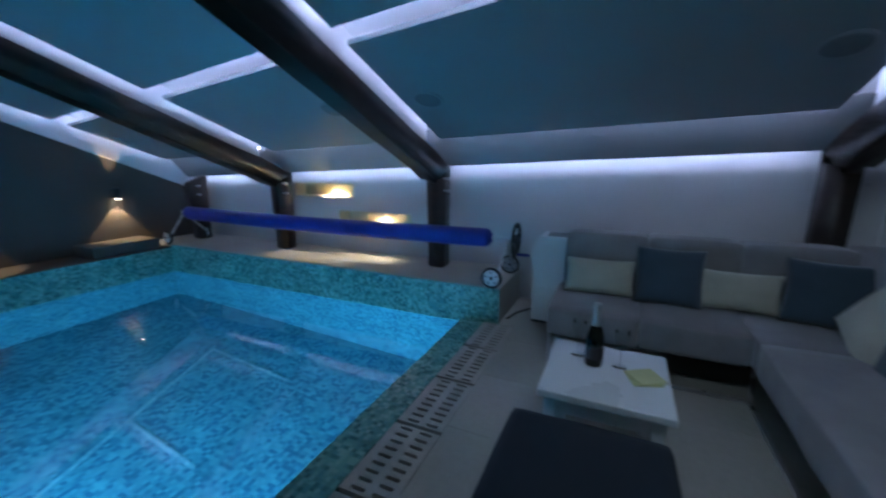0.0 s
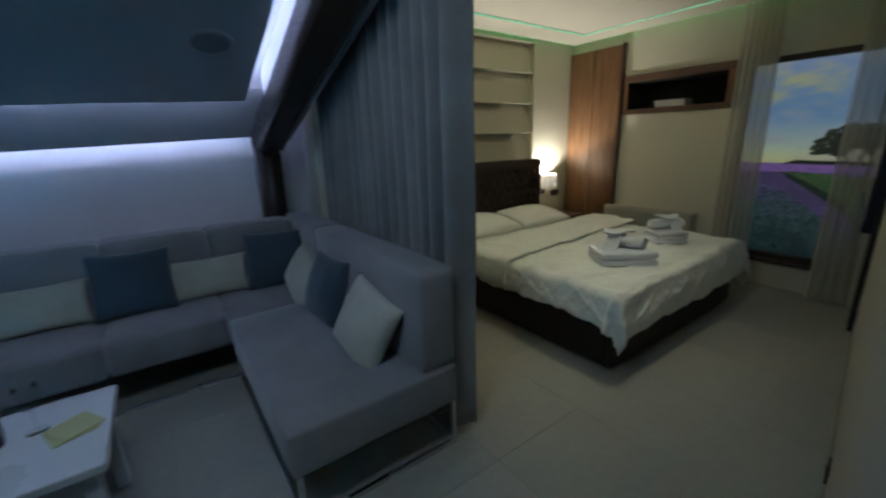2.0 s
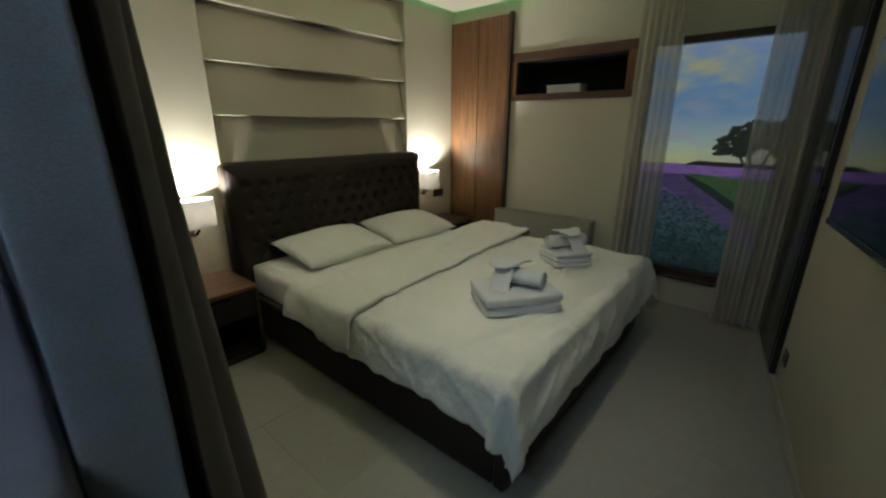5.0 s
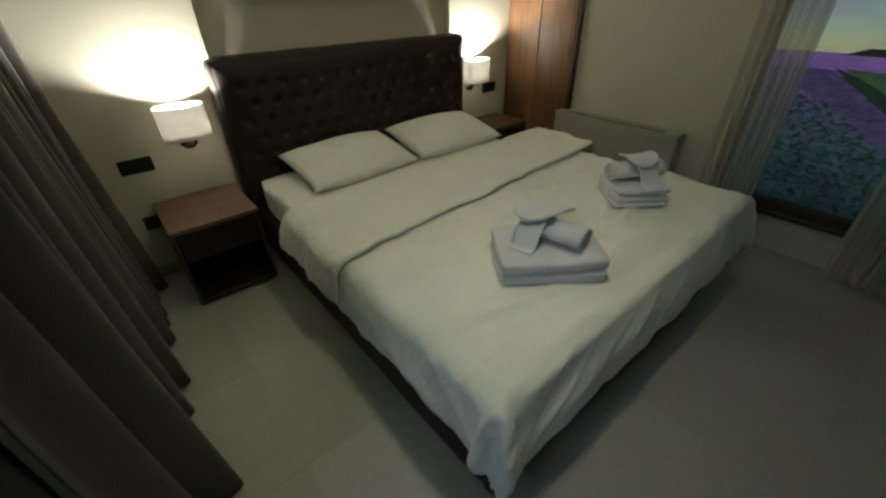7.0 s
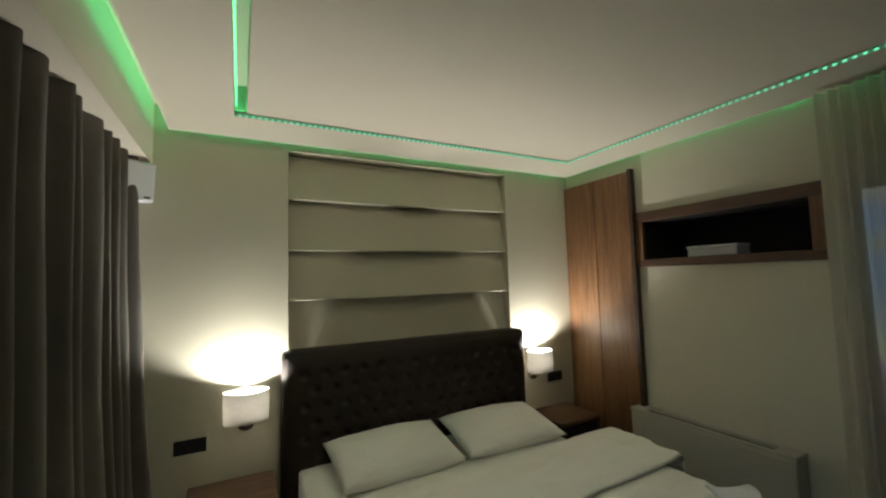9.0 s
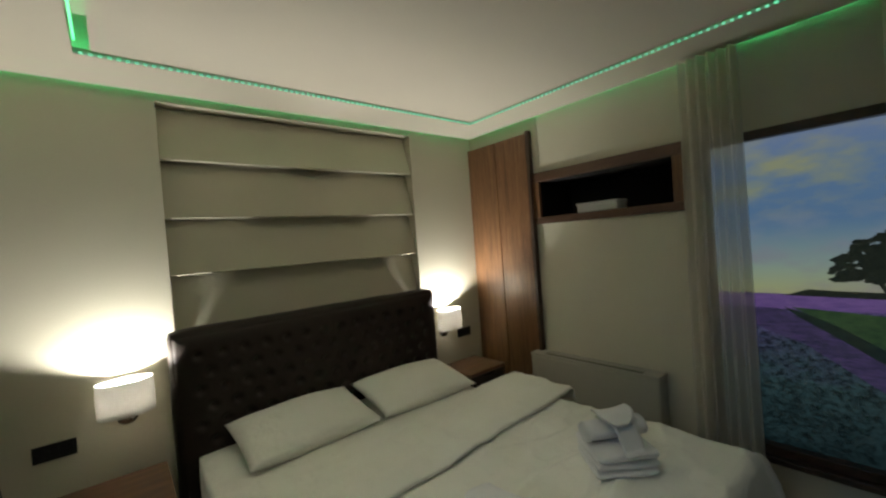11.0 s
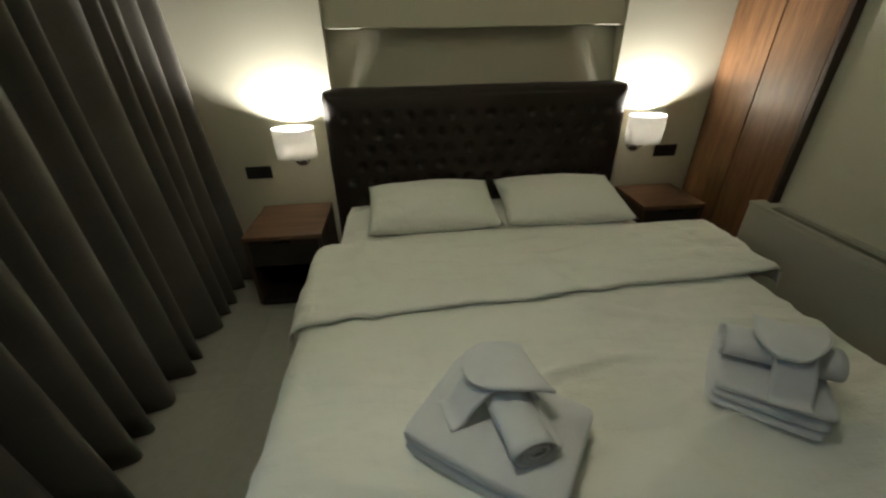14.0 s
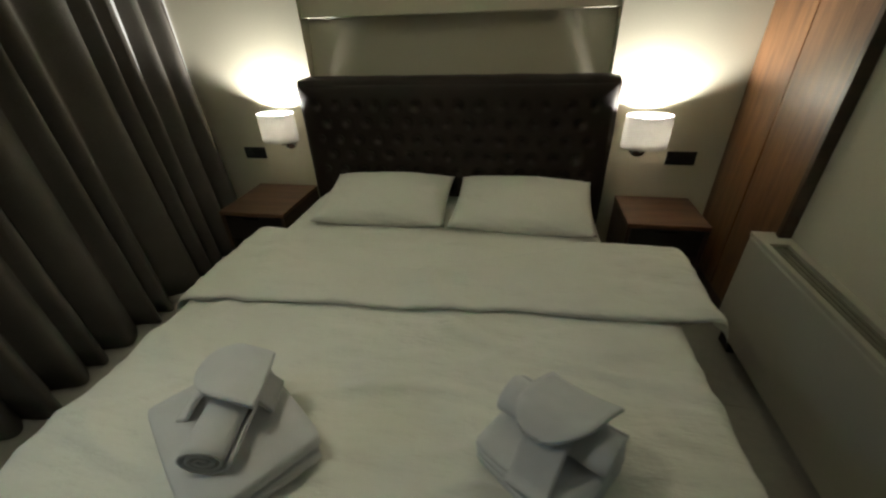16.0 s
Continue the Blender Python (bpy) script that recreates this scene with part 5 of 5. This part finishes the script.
# towels: folded stack with a roll and a folded flap on top
def towel_set(at, rz, w, d, layers, label, roll_at, flap):
    th, TH = 0.536, (0.05 if layers == 2 else 0.034)
    for k in range(layers):
        bm = soft_box(-w / 2, w / 2, -d / 2, d / 2, 0.0, TH - 0.0005, 0.017, 0.003, 12, k + w)
        ob = part("folded_towel", bm, M["terry"], None, "", True)
        ob.matrix_basis = pose(at[0], at[1], th + k * TH, 0, 0, rz + 2 * k)
        tagged(ob, label, "towel", "folded towels")
    z = th + layers * TH
    # roll: a spiral pushed along its axis
    L, turns, R = (0.19 if layers == 2 else 0.27), 3.0, 0.055

    def spiral(u, v):
        an = 2 * math.pi * turns * u
        r = 0.010 + (R - 0.010) * u + 0.0015 * noise.noise((an, v * 4, 1))
        return ((v - 0.5) * L, 1.18 * r * math.cos(an), 0.86 * r * math.sin(an) - 0.14 * R)

    ob = part("rolled_towel", sheet(70, 10, spiral, 0.007), M["terry"], None, "", True)
    ob.matrix_basis = pose(at[0], at[1], z + R + 0.004, 0, 0, rz) @ pose(roll_at[0], roll_at[1], 0, 0, 0, roll_at[2])
    tagged(ob, "white terry hand towel rolled up on the stack", "towel", "rolled towels")

    def strip(u, v):
        s_ = -0.15 + 0.25 * u
        hump = (R * 1.72 + 0.010) * max(0.0, 1 - (abs(s_ + 0.01) / 0.115) ** 2.2)
        return ((v - 0.5) * 0.095, s_, 0.006 + hump + 0.003 * noise.noise((u * 4, v * 4, at[0])))

    def flap_place(u, v):
        # a tongue with a round end, bent over the crown of the strip
        s_ = 0.095 - 0.185 * u
        half = 0.085 if u < 0.45 else 0.085 * math.sqrt(max(0.0, 1 - ((u - 0.45) / 0.56) ** 2))
        lift = R * 1.72 + 0.020 - 2.2 * (s_ - 0.01) ** 2 + 0.018 * u + 0.012 * (v - 0.5) ** 2 * 4 * (1 - u)
        return ((v - 0.5) * 2 * half - 0.045 * u + 0.02, s_, lift + 0.003 * noise.noise((u * 5, v * 5, at[0] + 2)))

    ob = part("slipper_towel", sheet(26, 10, strip, 0.009), M["terry"], None, "", True)
    ob.matrix_basis = pose(at[0], at[1], z, 0, 0, rz) @ pose(*flap)
    tagged(ob, "white terry strip folded over the rolled towel", "towel", "towel strips")
    bm = sheet(20, 14, flap_place, 0.009)
    bm.transform(ob.matrix_basis)
    part("flap", bm, M["terry"], ob, "rounded end folded back", True)


towel_set((4.05, 1.615), -38, 0.40, 0.30, 2, "white terry bath towel folded flat on the duvet", (0.05, -0.015, -41), (-0.03, 0.045, 0.0, 0, 0, -38))
towel_set((4.855, 1.688), -39, 0.265, 0.25, 3, "white terry towel folded into a small stack on the duvet", (0.0, 0.02, 8), (0.01, 0.0, 0.0, 0, 0, 10))


# nightstands
def nightstand(x0, x1, y0, y1, label):
    ns2 = thing("nightstand", ((x0 + x1) / 2, (y0 + y1) / 2, 0), label, "nightstand", "nightstands")
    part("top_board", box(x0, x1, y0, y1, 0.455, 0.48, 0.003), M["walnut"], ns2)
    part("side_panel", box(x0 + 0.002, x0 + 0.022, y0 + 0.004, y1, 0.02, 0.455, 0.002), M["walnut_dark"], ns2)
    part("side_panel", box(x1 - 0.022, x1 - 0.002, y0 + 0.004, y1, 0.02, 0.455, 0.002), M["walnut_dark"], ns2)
    part("bottom_board", box(x0 + 0.022, x1 - 0.022, y0 + 0.004, y1, 0.02, 0.045), M["darkest_walnut"], ns2)
    part("back_board", box(x0 + 0.022, x1 - 0.022, y1 - 0.012, y1 - 0.002, 0.045, 0.455), M["darkest_walnut"], ns2)
    dr = part("drawer", box(x0 + 0.026, x1 - 0.026, y0 + 0.008, y1 - 0.02, 0.285, 0.445, 0.003), M["darkest_walnut"], ns2)
    part("handle", box((x0 + x1) / 2 - 0.06, (x0 + x1) / 2 + 0.06, y0 + 0.002, y0 + 0.008, 0.432, 0.442, 0.001), M["black"], dr)
    part("plinth", box(x0 + 0.01, x1 - 0.01, y0 + 0.02, y1, 0.0, 0.02), M["black"], ns2)


nightstand(2.915, 3.355, 3.03, 3.50, "dark walnut nightstand with a drawer beside the curtain")
nightstand(5.345, 5.765, 3.14, 3.525, "dark walnut nightstand with a drawer beside the wardrobe")


# wall lamps: oval cloth shade on a chrome arm
def bed_lamp(x, label):
    z0, z1, yc, rx_, ry_ = 0.81, 0.985, HY - 0.10, 0.12, 0.08
    wl = thing("wall_lamp", (x, HY, z0), label, "wall lamp", "bedside lamps")
    part("shade", lathe([(1.0, z0), (1.02, (z0 + z1) / 2), (1.0, z1), (0.985, z1), (1.0, (z0 + z1) / 2), (0.985, z0), (1.0, z0)], (x, yc, 0), 44, "z", (rx_, ry_)), M["shade"], wl, "grey cloth shade", True)
    part("diffuser", lathe([(0.0, z0 + 0.010), (0.97, z0 + 0.010), (0.97, z0 + 0.013), (0.0, z0 + 0.013)], (x, yc, 0), 44, "z", (rx_, ry_)), M["lamp_diffuser"], wl, "pale cloth diffuser under the shade")
    bpl = part("back_plate", lathe([(0.0, -0.018), (0.045, -0.018), (0.05, -0.001)], (x, HY, z0 - 0.035), 28, "y"), M["chrome"], wl, "", True)
    part("arm", tube([(x, HY - 0.015, z0 - 0.035), (x, HY - 0.06, z0 - 0.04), (x, yc, z0 - 0.02), (x, yc, z0 + 0.01)], 0.008, 12), M["chrome"], wl, "", True)
    part("socket", lathe([(0.0, z0 + 0.005), (0.012, z0 + 0.005), (0.012, z0 + 0.04), (0.0, z0 + 0.04)], (x, yc, 0), 16), M["white_plastic"], wl)
    part("bulb", lathe([(0.0, z0 + 0.04), (0.012, z0 + 0.045), (0.022, z0 + 0.085), (0.018, z0 + 0.115), (0.0, z0 + 0.125)], (x, yc, 0), 16), M["glow"], wl, "", True).visible_shadow = False
    lamp("bedside_light", "POINT", Matrix.Translation((x, yc, z0 + 0.105)), LAMP_POWER, WARM, 0.025)


bed_lamp(3.205, "glowing bedside wall lamp with an oval grey shade")
bed_lamp(5.42, "glowing bedside wall lamp near the wardrobe")


def socket(m, gangs, label, name="wall_socket"):
    so = thing(name, (0, 0, 0), label, "socket", "wall sockets")
    part("plate", box(-0.04 * gangs, 0.04 * gangs, -0.009, -0.0005, -0.04, 0.04, 0.003), M["black"], so)
    for g in range(gangs):
        cx = -0.04 * gangs + 0.04 + 0.08 * g
        if g == 0:
            part("well", lathe([(0.0, -0.0096), (0.018, -0.0098), (0.021, -0.0115), (0.023, -0.0115), (0.0235, -0.009)], (cx, 0, 0), 24, "y"), M["dark_metal"], so, "", True)
        else:
            part("rocker", box(cx - 0.026, cx + 0.026, -0.013, -0.009, -0.026, 0.026, 0.002), M["tvbody"], so)
    so.matrix_basis = m
    return so


socket(pose(2.92, HY, 0.693), 2, "black double switch and socket plate on the beige wall")
socket(pose(5.665, HY, 0.72), 2, "black double switch and socket plate near the wardrobe")
socket(pose(2.875, HY, 0.355), 1, "black single wall socket behind the nightstand")
socket(TVM @ pose(1.42, 0.0005, 0.12, 0, 0, 180), 1, "black single wall socket near the floor")
socket(TVM @ pose(3.05, 0.0005, 0.25, 0, 0, 180), 1, "black single wall socket under the television wall")

# white loudspeaker high in the corner
ws = thing("wall_speaker", (2.64, 3.45, 2.07), "small white loudspeaker box high in the corner", "speaker")
tm = pose(2.655, 3.43, 2.185, 8, 0, 28)
part("cabinet", box(-0.075, 0.075, -0.06, 0.06, -0.11, 0.11, 0.018, 3, tm), M["white_plastic"], ws)
part("grille", box(-0.066, 0.066, -0.066, -0.058, -0.10, 0.10, 0.006, 2, tm), M["white_plastic"], ws)
part("badge", box(0.02, 0.05, -0.068, -0.0655, -0.088, -0.078, 0.0, 2, tm), M["dark_metal"], ws)
part("bracket", box(2.62, 2.68, 3.47, HY, 2.15, 2.21), M["white_plastic"], ws)

# television on its wall arm
ta, tb2 = Vector((3.33, 0.345, 0)), Vector((4.42, 0.50, 0))
tvm = Matrix.Translation(ta) @ Matrix.Rotation(math.atan2((tb2 - ta).y, (tb2 - ta).x), 4, "Z")
tw = (tb2 - ta).length
tv = thing("television", (3.9, 0.42, 1.08), "flat black television tilted on a wall arm", "television")
part("housing", box(0, tw, -0.035, -0.003, 1.075, 1.715, 0.006, 2, tvm), M["tvbody"], tv)
part("screen", box(0.012, tw - 0.012, -0.004, 0.0, 1.10, 1.703, 0.001, 1, tvm), M["tvscreen"], tv, "glossy dark screen")
part("bezel", box(0.0, tw, -0.003, 0.003, 1.075, 1.098, 0.001, 1, tvm), M["tvbody"], tv)
part("wall_arm", box(tw * 0.4, tw * 0.6, -0.075, -0.036, 1.3, 1.5, 0.004, 2, tvm), M["dark_metal"], tv)
# dark glass panel at the far end of that wall
dp = thing("glass_panel", (5.2, 0.48, 0), "tall black framed dark glass panel on the wall", "door")
part("frame", box(3.18, 3.86, 0.001, 0.03, 0.072, 2.2, 0.004, 2, TVM), M["black"], dp)
part("pane", box(3.22, 3.82, 0.03, 0.034, 0.11, 2.16, 0.001, 1, TVM), M["tvscreen"], dp, "dark glossy pane")

# ---- floor tiles ----
setting("floor", box(0.0, RX + 0.3, -1.8, WW, -0.12, -0.0015), M["joint"], "grey joint bed under large porcelain floor tiles", "floor")
floor_ob = bpy.data.objects["floor"]
TW, TL, GAP = 0.6, 0.6, 0.0014
cache = {}
cols_x = [0.0 + TW * i for i in range(11)]
rows_y = [-1.8 + TL * j for j in range(11)]
for xa in cols_x:
    for ya in rows_y:
        xb, yb = min(xa + TW, RX + 0.25), min(ya + TL, WW)
        if xb - xa < 0.05 or yb - ya < 0.05:
            continue
        key = (round(xb - xa, 4), round(yb - ya, 4))
        if key not in cache:
            bm = box(GAP / 2, key[0] - GAP / 2, GAP / 2, key[1] - GAP / 2, -0.012, 0.0, 0.0006, 1)
            me = bpy.data.meshes.new("tile")
            bmesh.ops.recalc_face_normals(bm, faces=bm.faces)
            bm.to_mesh(me)
            bm.free()
            me.materials.append(M["tile"])
            cache[key] = me
        o = new("tile", cache[key])
        o.parent = floor_ob
        o.location = (xa, ya, 0)
